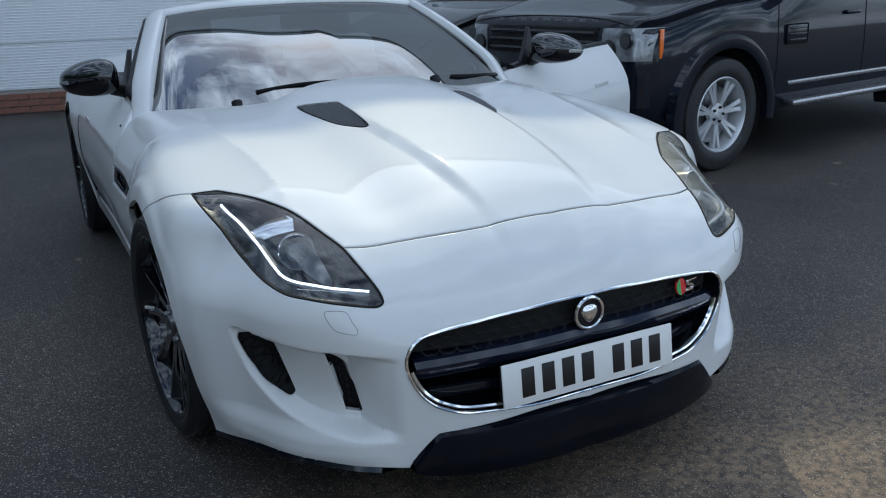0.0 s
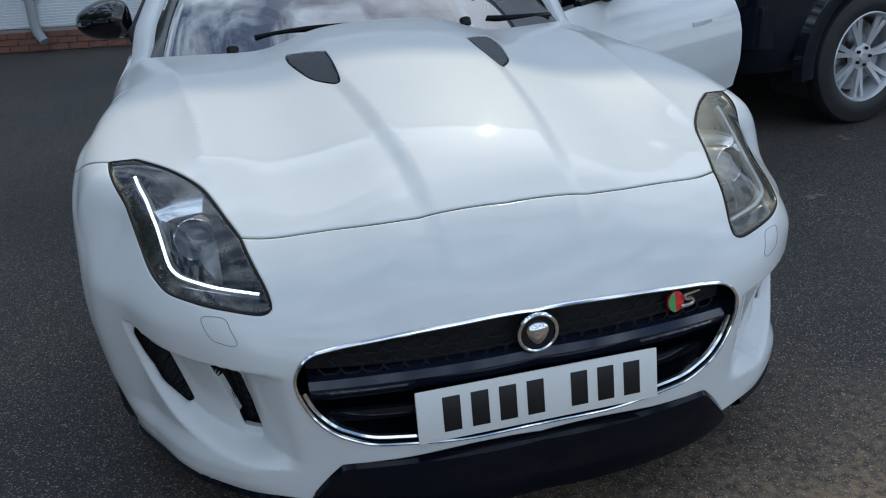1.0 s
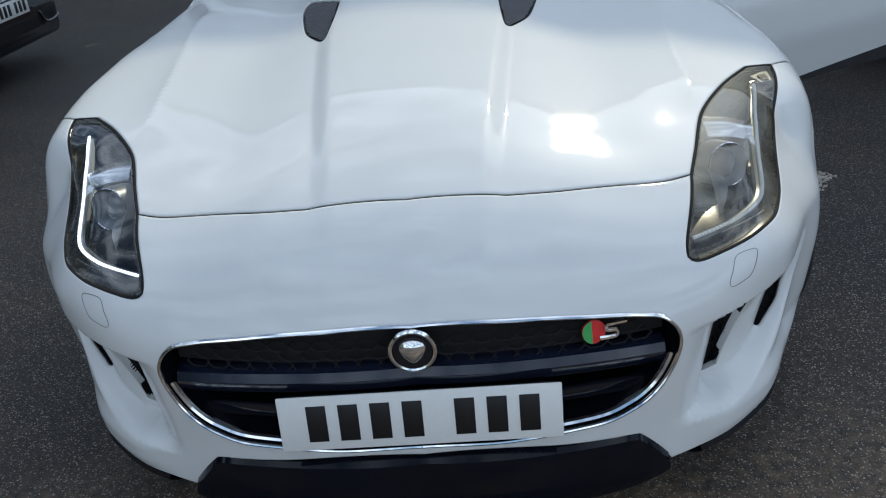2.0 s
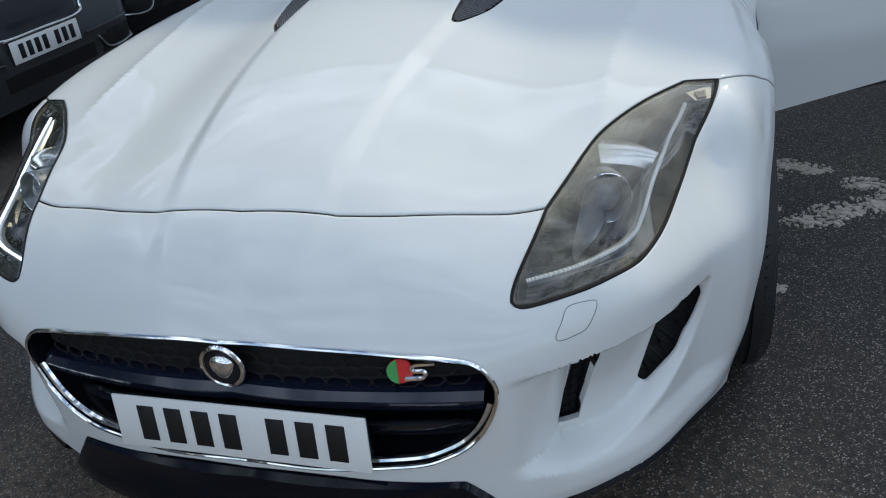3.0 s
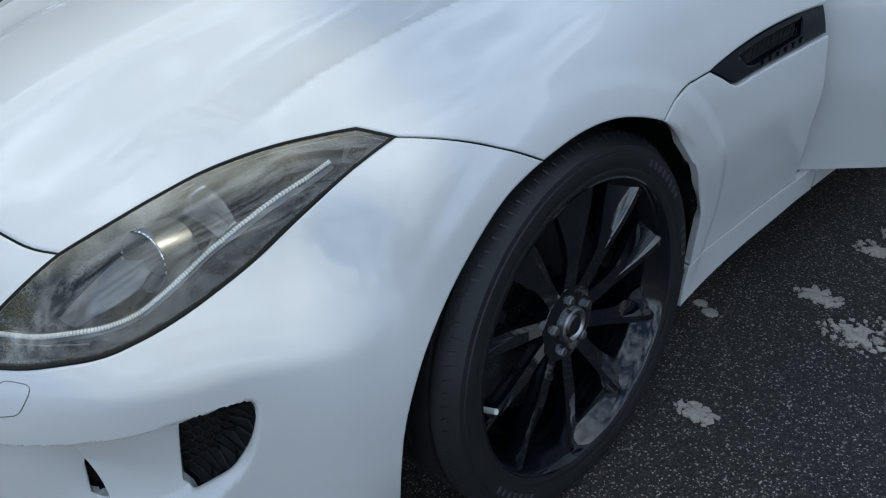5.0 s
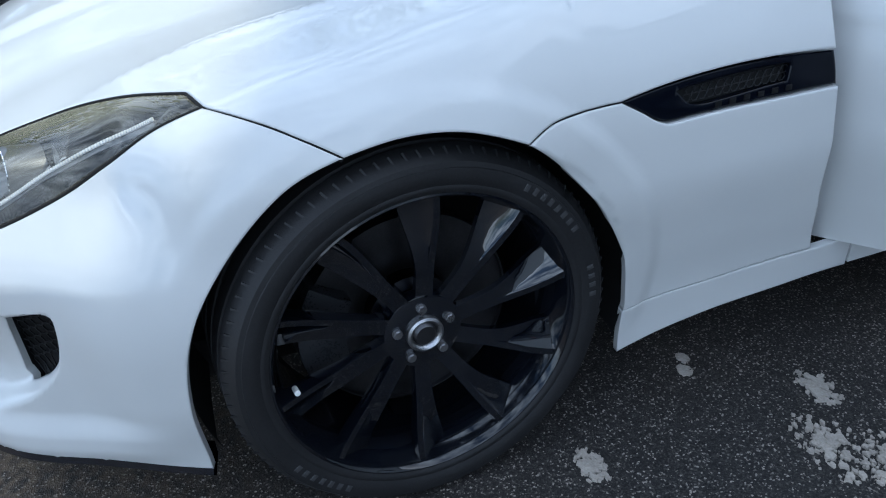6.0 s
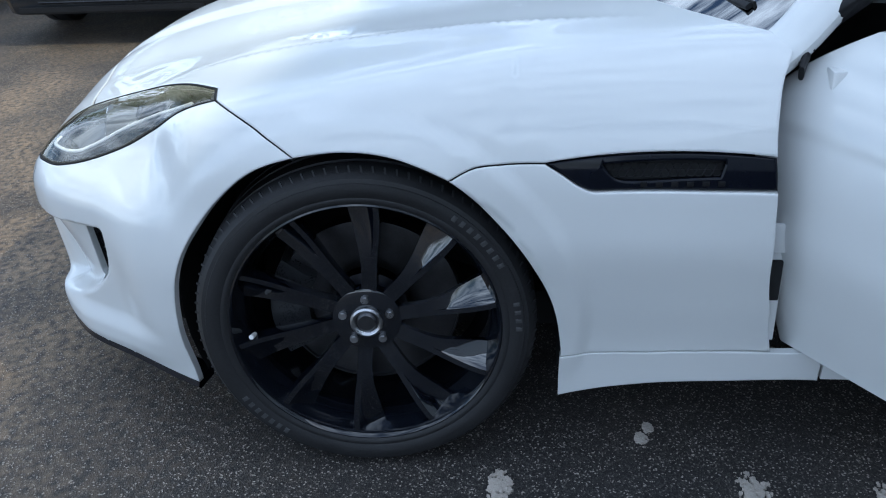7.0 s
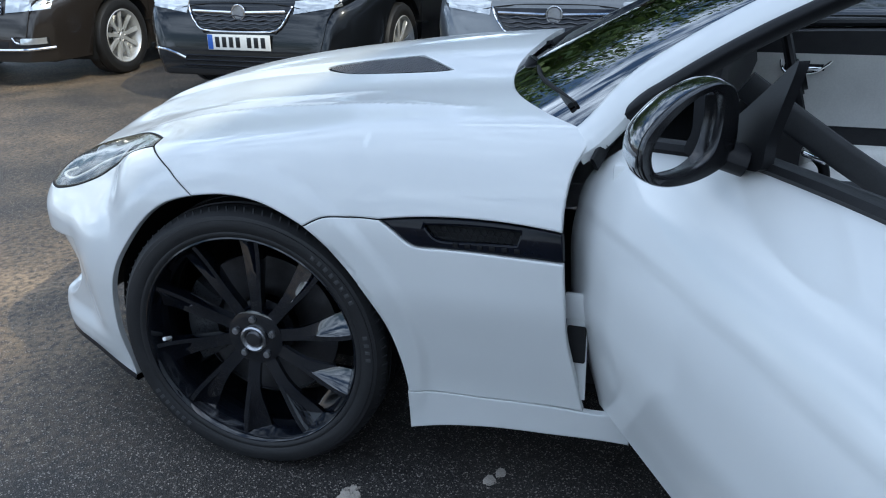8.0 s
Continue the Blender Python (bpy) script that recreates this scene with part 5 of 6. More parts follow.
# cowl tray
cow = smooth_line([(x, y + .006, z - .012) for x, y, z in COWL], 5)
cow = np.concatenate([cow, (cow * [-1, 1, 1])[::-1][1:]])
under = np.array([screen(x / .74, .04, -.012) for x, _, _ in cow])
v = np.stack([cow, cow + [0, .01, -.02], (cow + under) / 2 - [0, 0, .022], under], 1)
part("cowl", bm_of(v.reshape(-1, 3), grid_faces(len(cow), 4)), BLACK_PLASTIC, car)
for x0, x1, t1 in ((.31, .630, .012), (-.46, .08, -.03)):
    piv = screen(x0 / .72, -.02 if x0 < 0 else .0, -.010)
    end = screen(x1 / .66, t1, .008)
    mid = (piv + end) / 2 + [0, -.002, .004]
    w = part("wiper", strap(smooth_line([piv, mid, end], 6), .014, .011, (0, -.5, .83)), BLACK_PLASTIC, car, "black wiper arm and blade")
    part("wiper_pivot", disc(.02, .03, piv + [0, -.01, 0], Euler((radians(-30), 0, 0)).to_matrix(), 16, .003), BLACK_PLASTIC, w)
    part("wiper_blade", strap(smooth_line([screen((x0 + .08) / .70, .03, .004), screen((x0 + x1) / 2 / .68, (t1 + .06) / 2, .004), screen((x1 + .0) / .66, t1 + .015, .004)], 8), .008, .014, (0, -.5, .83)), SHUT, w)

# ---------------------------------------------------------------- cabin
part("cabin_floor", box((1.40, 1.5, .04), (0, 1.45, .27), .01), CARPET, car)
part("bulkhead", box((1.40, .04, .60), (0, 2.06, .58), .01), BEIGE, car)
rows = []
for x in np.linspace(-.70, .70, 21):
    for dy, z in ((.0, .945), (.16, .952), (.30, .945), (.36, .915), (.37, .84), (.30, .62), (.18, .45)):
        rows.append((x, float(BASE(abs(x))) * .55 + .34 + dy, z - .04 * (abs(x) / .7) ** 2))
part("dashboard", bm_of(np.array(rows), grid_faces(21, 7)), DASH, car, "dark leather dashboard")
con = part("centre_console", box((.24, 1.0, .30), (0, 1.55, .42), .05), CARPET, car, "dark centre console")
part("console_panel", box((.30, .10, .36), (0, 1.05, .66), .03, 3, Euler((radians(-28), 0, 0)).to_matrix()), CARPET, con)
part("grab_handle", strap(smooth_line([(.145, 1.06, .870), (.145, 1.16, .800), (.145, 1.36, .665), (.145, 1.50, .585)], 5), .075, .035, (1, 0, 0)), DASH, con, "dark leather grab bar")
part("gear_lever", strap(smooth_line([(-.02, 1.30, .56), (-.02, 1.29, .62), (-.02, 1.26, .655)], 4), .04, .03, (0, -1, 0)), BLACK_PLASTIC, con)
part("lever_trim", box((.05, .07, .014), (-.02, 1.262, .648), .005, 2, Euler((radians(-20), 0, 0)).to_matrix()), CHROME, con, "chrome lever trim")
for dy in (-.035, .035):
    part("chrome_switch", box((.022, .03, .012), (.05, 1.27 + dy, .578), .004), CHROME, con)
wheel_c = Vector((-.37, 1.205, .80))
wt = Euler((radians(106), 0, 0)).to_matrix()
ring = [wheel_c + wt @ Vector((.18 * math.cos(a), .18 * math.sin(a), 0)) for a in np.linspace(0, 2 * np.pi, 40, endpoint=False)]
sw = part("steering_wheel", tube(ring, .016, 10, True, up=wt @ Vector((0, 0, 1))), BLACK_PLASTIC, car, "black leather steering wheel")
part("wheel_hub", disc(.055, .03, wheel_c + wt @ Vector((0, 0, -.02)), wt, 24, .012), BLACK_PLASTIC, sw)
for a in (0, 180, 270):
    d = wt @ Vector((math.cos(radians(a)), math.sin(radians(a)), 0))
    part("wheel_spoke", strap([wheel_c + d * .05, wheel_c + d * .12, wheel_c + d * .175], .035, .014, wt @ Vector((0, 0, 1))), BLACK_PLASTIC, sw)
for side in (1, -1):
    x = side * .37
    seat = part("seat", box((.50, .52, .16), (x, 1.52, .42), .06, 4), BEIGE if side > 0 else BEIGE, car, "pale leather sports seat")
    part("backrest", box((.50, .15, .62), (x, 1.86, .75), .06, 4, Euler((radians(-16), 0, 0)).to_matrix()), BEIGE, seat)
    part("headrest", box((.27, .10, .19), (x, 1.955, 1.085), .045, 4, Euler((radians(-14), 0, 0)).to_matrix()), CARPET, seat)
    for s2 in (-.21, .21):
        part("bolster", box((.10, .50, .12), (x + s2, 1.52, .49), .04, 3), BEIGE, seat)
part("folded_roof", box((1.18, .34, .07), (0, 2.16, .955), .03, 3), CANVAS, car, "folded black canvas roof")


# ---------------------------------------------------------------- parked cars
def parked_car(name, label, spec, place, group):
    """A saloon, estate or off-roader from its main measures; nose at y = 0, ground at z = 0."""
    L, W, H = spec["L"], spec["W"], spec["H"]
    cowl_y, cowl_z, nose_z = spec["cowl_y"], spec["cowl_z"], spec["nose_z"]
    fo, wb, wr = spec["fo"], spec["wb"], spec["wr"]
    boxy = spec.get("boxy", 0.0)
    paint = spec["paint"]
    body = thing(name, label, "car", group)
    zb0 = spec.get("zb", .22)
    rise = spec.get("rise", .75)
    top = pchip([0, .03, .10, .22, cowl_y * .6, cowl_y, cowl_y + rise, cowl_y + rise + .6, L - 1.0, L - .25, L],
                [.40 + boxy * .56, nose_z * (.80 + .14 * boxy), nose_z * (.95 + .035 * boxy), nose_z, nose_z + (cowl_z - nose_z) * .72, cowl_z, H - .03, H, H - .04, cowl_z + boxy * .5, .75])
    half = pchip([0, .05, .18, .45, .9, L - .6, L - .12, L], [W * (.36 + boxy * .04), W * (.405 + boxy * .04), W * (.455 + boxy * .022), W * .49, W * .5, W * .495, W * .45, W * .36])

    def arch_z(y):
        z = zb0
        for c in (fo, fo + wb):
            d = abs(y - c)
            if d < wr + .055:
                z = max(z, wr + math.sqrt((wr + .055) ** 2 - d * d))
        return z

    def section(y):
        tz, w = float(top(y)), float(half(y))
        c = min(max((tz - cowl_z) / (H - cowl_z), 0), 1)
        zb = arch_z(y)
        zs = min(tz - .09, cowl_z - .10)
        zs = max(zs, zb + .02)
        mid = max(.50, zb + .01) if zs > .52 else (zb + zs) / 2
        wt = w * (1 - .20 * c * (1 - boxy * .55)) - .03
        up = max(tz - zs, .02)
        return [(w - .05, zb), (w - .012, zb + (mid - zb) * .5), (w, mid), (w + .004, mid + (zs - mid) * .35), (w - .004, mid + (zs - mid) * .7), (w - .018, zs),
                (w - .05, zs + up * .25), (w - .05 - (w - .05 - wt) * .35, zs + up * .45), (w - .05 - (w - .05 - wt) * .8, zs + up * .72),
                (wt - .02, zs + up * .88), (wt - .10, zs + up * .96), (wt * .6, zs + up * .99), (wt * .3, zs + up), (0, zs + up)]

    ys = np.unique(np.r_[np.linspace(0, .3, 9), np.linspace(.3, cowl_y, 12), np.linspace(cowl_y, L - .3, 40), np.linspace(L - .3, L, 7),
                         np.linspace(fo - wr - .06, fo + wr + .06, 25), np.linspace(fo + wb - wr - .06, fo + wb + wr + .06, 25)])
    secs = [section(y) for y in ys]
    v = []
    for y, s in zip(ys, secs):
        v += [(x, y, z) for x, z in s] + [(-x, y, z) for x, z in s[-2::-1]]
    n = 27
    v = np.array(v)
    faces = grid_faces(len(ys), n)
    faces += [tuple(range(n))[::-1], tuple(range((len(ys) - 1) * n, len(ys) * n))]
    part("body", bm_of(v, faces), paint, body, angle=60)
    part("underside", box((W * .80, L * .92, .25), (0, L / 2, zb0 + .10), .03), BLACK_MATT, body)
    # windows as separate skins just proud of the body
    cs = np.array([min(max((float(top(y)) - cowl_z) / (H - cowl_z), 0), 1) for y in ys])
    front, sides, rear = [], [], []
    for i in range(len(ys) - 1):
        c = (cs[i] + cs[i + 1]) / 2
        for j in range(n - 1):
            jj = min(j, n - 2 - j)
            f = (i * n + j, i * n + j + 1, (i + 1) * n + j + 1, (i + 1) * n + j)
            if .04 < c < .96 and jj >= 8:
                (front if ys[i] < L / 2 else rear).append(f)
            elif c > .55 and 6 <= jj <= 8 and not abs((ys[i] - cowl_y - 1.75)) < .05:
                sides.append(f)
    for nm, fs in (("windscreen", front), ("side_windows", sides), ("rear_window", rear)):
        if fs:
            bm = bm_of(v, fs)
            loose = [x for x in bm.verts if not x.link_faces]
            bmesh.ops.delete(bm, geom=loose, context="VERTS")
            bmesh.ops.recalc_face_normals(bm, faces=bm.faces)
            bm.normal_update()
            for x in bm.verts:
                d = Vector((x.co.x * .6, 0, .25 if nm == "side_windows" else .6)) + Vector((0, -.5 if nm == "windscreen" else .5 if nm == "rear_window" else 0, 0))
                x.co += d.normalized() * .006
            part(nm, bm, DARK_GLASS, body)

    def wide_at(y, z):
        s = section(y)
        zz = [b for _, b in s]
        return float(np.interp(z, zz, [a for a, _ in s])) if zz[0] <= z <= zz[-1] else -1.0

    def front_y(x, z):
        lo = 0.0
        for y in np.linspace(0, 1.2, 121):
            if wide_at(y, z) > abs(x):
                return max(y - .005, 0)
        return 1.2

    def patch(nm, fn, mat, nu=12, nv=5, lift=.004, deep=.02, label=""):
        pts = []
        for a in np.linspace(0, 1, nu):
            for b in np.linspace(0, 1, nv):
                x, z = fn(a, b)
                pts.append((x, front_y(x, z) - lift, z))
        pts = np.array(pts)
        back = pts + [0, deep + lift, 0]
        m = len(pts)
        ring = [i * nv for i in range(nu)] + [(nu - 1) * nv + j for j in range(1, nv)] + [i * nv + nv - 1 for i in range(nu - 2, -1, -1)] + list(range(nv - 2, 0, -1))
        fs = grid_faces(nu, nv) + [(ring[i], ring[(i + 1) % len(ring)], ring[(i + 1) % len(ring)] + m, ring[i] + m) for i in range(len(ring))]
        return part(nm, bm_of(np.concatenate([pts, back]), fs), mat, body, label)

    def bar(nm, line, r, mat, lift=.006, flat=1.0):
        return part(nm, tube([(x, front_y(x, z) - lift, z) for x, z in line], r, 6, flat=flat), mat, body)

    # wheels
    for cy in (fo, fo + wb):
        for side in (1, -1):
            wheel = new("wheel")
            wheel.parent = body
            rr = wr * .70 if not boxy else wr * .66
            tw = .11
            part("tyre", lathe([(tw * .9, rr), (tw, rr + .02), (tw * 1.03, (rr + wr) / 2), (tw * .92, wr - .015), (tw * .7, wr), (tw * .25, wr), (tw * .24, wr - .008), (tw * .15, wr - .008), (tw * .14, wr),
                                (-tw * .7, wr), (-tw * .95, wr - .02), (-tw, rr)], 48), RUBBER, wheel)
            part("rim", lathe([(tw * .9, rr + .004), (tw * .95, rr - .004), (tw * .8, rr - .018), (tw * .2, rr - .03), (-tw * .8, rr - .03)], 48), ALLOY, wheel)
            k = spec.get("spokes", 10)
            for i in range(k):
                a = 2 * math.pi * i / k + .2
                if boxy:
                    for da in (-.13, .13):
                        part("spoke", spoke(.05, rr - .008, a + da * .6, a + da, .024, .030, .060, .082, .03), ALLOY, wheel)
                else:
                    part("spoke", spoke(.03, rr - .008, a, a, .030, .040, .070, .088, .03), ALLOY, wheel)
            part("hub_cap", lathe([(.075, 0), (.075, .024), (.068, .030), (.06, .075), (.03, .08)], 24), ALLOY, wheel)
            for i in range(5):
                a = 2 * math.pi * i / 5
                part("wheel_nut", disc(.010, .02, (.068, .05 * math.cos(a), .05 * math.sin(a)), Euler((0, radians(90), 0)).to_matrix(), 6), STEEL if not boxy else BLACK_PLASTIC, wheel)
            part("brake_disc", lathe([(.0, .06), (.0, rr * .78), (-.02, rr * .78), (-.02, .06)], 32), STEEL, wheel)
            wheel.matrix_basis = Matrix.Translation((side * (W / 2 - .115), cy, wr)) @ (Matrix() if side > 0 else Matrix.Rotation(math.pi, 4, "Z"))
            a = np.linspace(radians(-115), radians(115), 22)
            vv = np.array([[(side * x, cy + r * math.sin(t), wr + r * math.cos(t)) for x, r in ((W / 2 - .32, .08), (W / 2 - .32, wr + .06), (W / 2 - .03, wr + .054))] for t in a])
            part("wheel_well", bm_of(vv.reshape(-1, 3), grid_faces(22, 3)), BLACK_MATT, body)
            if boxy:
                a = np.linspace(radians(-98), radians(98), 30)
                vv = np.array([[(side * (W / 2 + dx), cy + r * math.sin(t), wr + r * math.cos(t)) for dx, r in ((-.05, wr + .055), (.022, wr + .06), (.032, wr + .085), (.022, wr + .145), (-.03, wr + .165))] for t in a])
                part("arch_flare", bm_of(vv.reshape(-1, 3), grid_faces(30, 5)), paint, body)
    # mirrors and door seams
    for side in (1, -1):
        b = box((.19, .10, .13), (side * (W / 2 + .05), cowl_y + .28, cowl_z + .02), .04, 3)
        part("door_mirror", b, paint, body)
        for sy in (cowl_y + .12, cowl_y + 1.22):
            line = [(side * (wide_at(sy, z) + .0005), sy, z) for z in np.linspace(zb0 + .12, cowl_z - .12, 12)]
            part("door_seam", tube(line, .004, 4), SHUT, body)
        hx = wide_at(cowl_y + 1.05, cowl_z - .2)
        part("door_handle", box((.03, .18, .03), (side * (hx + .012), cowl_y + 1.02, cowl_z - .20), .01), paint, body)
    spec["dress"](body, patch, bar, front_y, wide_at, paint)
    body.matrix_basis = place
    return body


def bonnet_line(body, spec_z, bar, half_w):
    bar("bonnet_seam", [(x, spec_z - .05 * (abs(x) / half_w) ** 3) for x in np.linspace(-half_w, half_w, 25)], .004, SHUT, 0)


def dress_hatch(body, patch, bar, front_y, wide_at, coat):
    """Winged grille with a round badge, plate beneath, chrome fins in the lower bumper."""
    patch("grille", lambda a, b: ((a - .5) * 2 * (.30 + .12 * b), .545 + .165 * b - .02 * (2 * a - 1) ** 2 * (1 - b)), BLACK_GLOSS, 20, 6, .003, label="black slatted grille")
    for k in range(5):
        z = .565 + k * .028
        bar("grille_slat", [(x, z + .005 * math.sin(x * 55 + k)) for x in np.linspace(-.31 - .02 * k, .31 + .02 * k, 45)], .006, DISC_STEEL, .010)
    edge = [(-.425, .715), (-.40, .66), (-.34, .575), (-.26, .545), (0, .538), (.26, .545), (.34, .575), (.40, .66), (.425, .715)]
    bar("grille_edge", [tuple(p) for p in smooth_line(edge, 5)], .007, CHROME, .008)
    for s in (1, -1):
        bar("badge_wing", [(s * x, .672 + .03 * (x - .06)) for x in np.linspace(.06, .38, 9)], .011, CHROME, .014)
        patch("headlamp", lambda a, b, s=s: (s * (.44 + .34 * a), .665 + .05 * a + (.085 - .02 * a) * b), CLEAR_LAMP, 10, 4, .004, label="clear headlamp")
        patch("lower_intake", lambda a, b, s=s: (s * (.46 + .26 * a), .33 + .02 * a + .075 * b), BLACK_PLASTIC, 8, 4, .003)
        bar("chrome_fin", [(s * x, .345 + .16 * (x - .46) + .03 * math.sin((x - .46) * 9)) for x in np.linspace(.46, .76, 9)], .011, CHROME, .012)
    ring = [(.052 * math.cos(a), .672 + .052 * math.sin(a)) for a in np.linspace(0, 2 * np.pi, 24, endpoint=False)]
    y = front_y(0, .67) - .018
    part("round_badge", tube([(x, y, z) for x, z in ring], .007, 6, True, up=(0, -1, 0)), CHROME, body, "round chrome badge")
    part("badge_centre", disc(.045, .01, (0, y + .004, .672), Euler((radians(90), 0, 0)).to_matrix(), 24, .002), STEEL, body)
    patch("lower_grille", lambda a, b: ((a - .5) * (.96 + .10 * b), .275 + .125 * b), BLACK_MATT, 18, 5, .004)
    for k in range(3):
        bar("lower_slat", [(x, .295 + k * .035) for x in np.linspace(-.48, .48, 17)], .006, BLACK_GLOSS, .010)
    patch("lip", lambda a, b: ((a - .5) * 1.25, .235 + .03 * b), BLACK_PLASTIC, 20, 3, .016)
    number_plate(body, (0, front_y(0, .46) - .012, .465), Matrix.Identity(3), (4, 3), True)
    bonnet_line(body, .735, bar, .55)


def dress_estate(body, patch, bar, front_y, wide_at, coat):
    """Slim chrome-barred grille, long lamps, fog lamps over a chrome strip."""
    patch("grille", lambda a, b: ((a - .5) * .84, .60 + .11 * b), BLACK_GLOSS, 16, 4, .003)
    for k in range(4):
        bar("grille_slat", [(x, .612 + k * .028) for x in np.linspace(-.41, .41, 13)], .006, CHROME, .008)
    patch("lower_grille", lambda a, b: ((a - .5) * .90, .30 + .10 * b), BLACK_PLASTIC, 16, 4, .003)
    for s in (1, -1):
        patch("headlamp", lambda a, b, s=s: (s * (.45 + .36 * a), .615 + .03 * a + .11 * b), CLEAR_LAMP, 10, 5, .005, label="clear headlamp")
        patch("fog_recess", lambda a, b, s=s: (s * (.48 + .30 * a), .335 + .01 * a + (.095 - .02 * a) * b), BLACK_PLASTIC, 9, 4, .003)
        patch("fog_lamp", lambda a, b, s=s: (s * (.58 + .19 * a), .365 + .005 * a + .05 * b), CLEAR_LAMP, 7, 4, .010)
        bar("fog_trim", [(s * .50, .42), (s * .53, .385), (s * .58, .372)], .009, CHROME, .010)
    bar("chrome_strip", [(x, .315 + .02 * abs(x / .8) ** 3) for x in np.linspace(-.80, .80, 33)], .012, CHROME, .010)
    number_plate(body, (0, front_y(0, .49) - .012, .49), Matrix.Identity(3), (4, 3), False)
    bonnet_line(body, .74, bar, .55)


def dress_saloon(body, patch, bar, front_y, wide_at, coat):
    """Upright mesh grille, plate below it, wide lower intakes with a bright rim."""
    patch("grille", lambda a, b: ((a - .5) * 2 * (.30 + .06 * b), .56 + .16 * b), BLACK_GLOSS, 16, 5, .003)
    edge = [(-.37, .73), (-.36, .64), (-.31, .555), (0, .548), (.31, .555), (.36, .64), (.37, .73)]
    bar("grille_edge", [tuple(p) for p in smooth_line(edge, 5)], .009, CHROME, .008)
    patch("lower_grille", lambda a, b: ((a - .5) * .70, .30 + .08 * b), BLACK_PLASTIC, 14, 4, .003)
    for s in (1, -1):
        patch("headlamp", lambda a, b, s=s: (s * (.45 + .35 * a), .63 + .06 * a + (.09 - .02 * a) * b), CLEAR_LAMP, 10, 4, .004)
        patch("side_intake", lambda a, b, s=s: (s * (.42 + .32 * a), .30 + .03 * a + (.11 - .02 * a) * b), BLACK_PLASTIC, 9, 4, .003)
        bar("intake_trim", [tuple(p) for p in smooth_line([(s * .40, .40), (s * .46, .325), (s * .58, .315), (s * .74, .34)], 5)], .006, STEEL, .008)
        bar("bumper_crease", [(s * x, .44 + .03 * (x - .3)) for x in np.linspace(.32, .80, 11)], .006, coat, .004)
    number_plate(body, (0, front_y(0, .48) - .012, .48), Matrix.Identity(3), (4, 3), False)
    bonnet_line(body, .75, bar, .55)


def dress_offroad(body, patch, bar, front_y, wide_at, coat):
    """Square lamps with amber sides, slotted grille, bonnet lettering as bars, round fog lamps, side vent and step."""
    patch("grille", lambda a, b: ((a - .5) * 1.10, .80 + .19 * b), BLACK_PLASTIC, 16, 5, .004, label="dark slotted grille")
    for k in range(3):
        bar("grille_slat", [(x, .835 + .06 * k) for x in np.linspace(-.54, .54, 17)], .014, LAMP_DARK, .012)
    for i in range(9):
        x = -.48 + i * .12
        part("bonnet_bar", box((.055, .006, .026), (x, front_y(x, 1.025) - .004, 1.025), .002), LAMP_GREY, body)
    for s in (1, -1):
        patch("headlamp", lambda a, b, s=s: (s * (.60 + .300 * a), .79 + .20 * b), LAMP_CLUSTER, 12, 6, .008, label="large square headlamp")
        for cx, cz, r in ((.665, .860, .060), (.79, .915, .050)):
            y = front_y(s * cx, cz) - .012
            part("lamp_bowl", disc(r, .03, (s * cx, y, cz), Euler((radians(90), 0, 0)).to_matrix(), 28, .006), DARK_GLASS, body)
        part("amber_lamp", box((.010, .035, .18), (s * (wide_at(.20, .89) + .002), .20, .89), .003), AMBER, body, "amber side indicator")
        y = front_y(s * .74, .64) - .058
        ring = [(s * .74 + .052 * math.cos(a), y, .645 + .052 * math.sin(a)) for a in np.linspace(0, 2 * np.pi, 28, endpoint=False)]
        part("fog_ring", tube(ring, .009, 8, True, up=(0, -1, 0)), CHROME, body, "round fog lamp ring")
        part("fog_lens", disc(.048, .02, (s * .74, y + .006, .645), Euler((radians(90), 0, 0)).to_matrix(), 24, .003), DARK_GLASS, body)
        wx = wide_at(1.55, .9)
        vent = part("side_vent", box((.02, .25, .14), (s * (wx + .006), 1.55, .88), .02, 3), BLACK_GLOSS, body, "gloss black side vent")
        for k in range(3):
            part("vent_bar", box((.012, .20, .012), (s * (wx + .018), 1.55, .84 + .04 * k), .004), LAMP_DARK, vent)
        part("side_step", box((.14, 1.75, .045), (s * (.96), 2.36, .40), .015), STEEL, body, "metal side step")
        part("sill_strip", box((.02, 1.75, .03), (s * (wide_at(2.3, .54) + .004), 2.36, .54), .006), STEEL, body)
    patch("bumper", lambda a, b: ((a - .5) * 1.80, .50 + .22 * b), coat, 24, 4, .05)
    patch("lower_intake", lambda a, b: ((a - .5) * 1.0, .40 + .08 * b), BLACK_PLASTIC, 14, 3, .02)
    bonnet_line(body, 1.055, bar, .80)


def paint(name, colour, metal=.35):
    return material(name, colour, .35, metal=metal, coat=.8, spec=.12, vary=.06, scale=4, rough_vary=.06)


BROWN_PAINT = paint("brown_paint", (.030, .025, .022))
BLACK_PAINT = paint("black_paint", (.006, .007, .009), .1)
GREY_PAINT = paint("grey_paint", (.16, .17, .18), .6)
DARK_GREY_PAINT = paint("dark_grey_paint", (.045, .048, .052), .5)
NAVY_BLACK = material("navy_black_paint", (.005, .007, .013), .5, coat=.7, spec=.05, vary=.06, scale=4, rough_vary=.06)

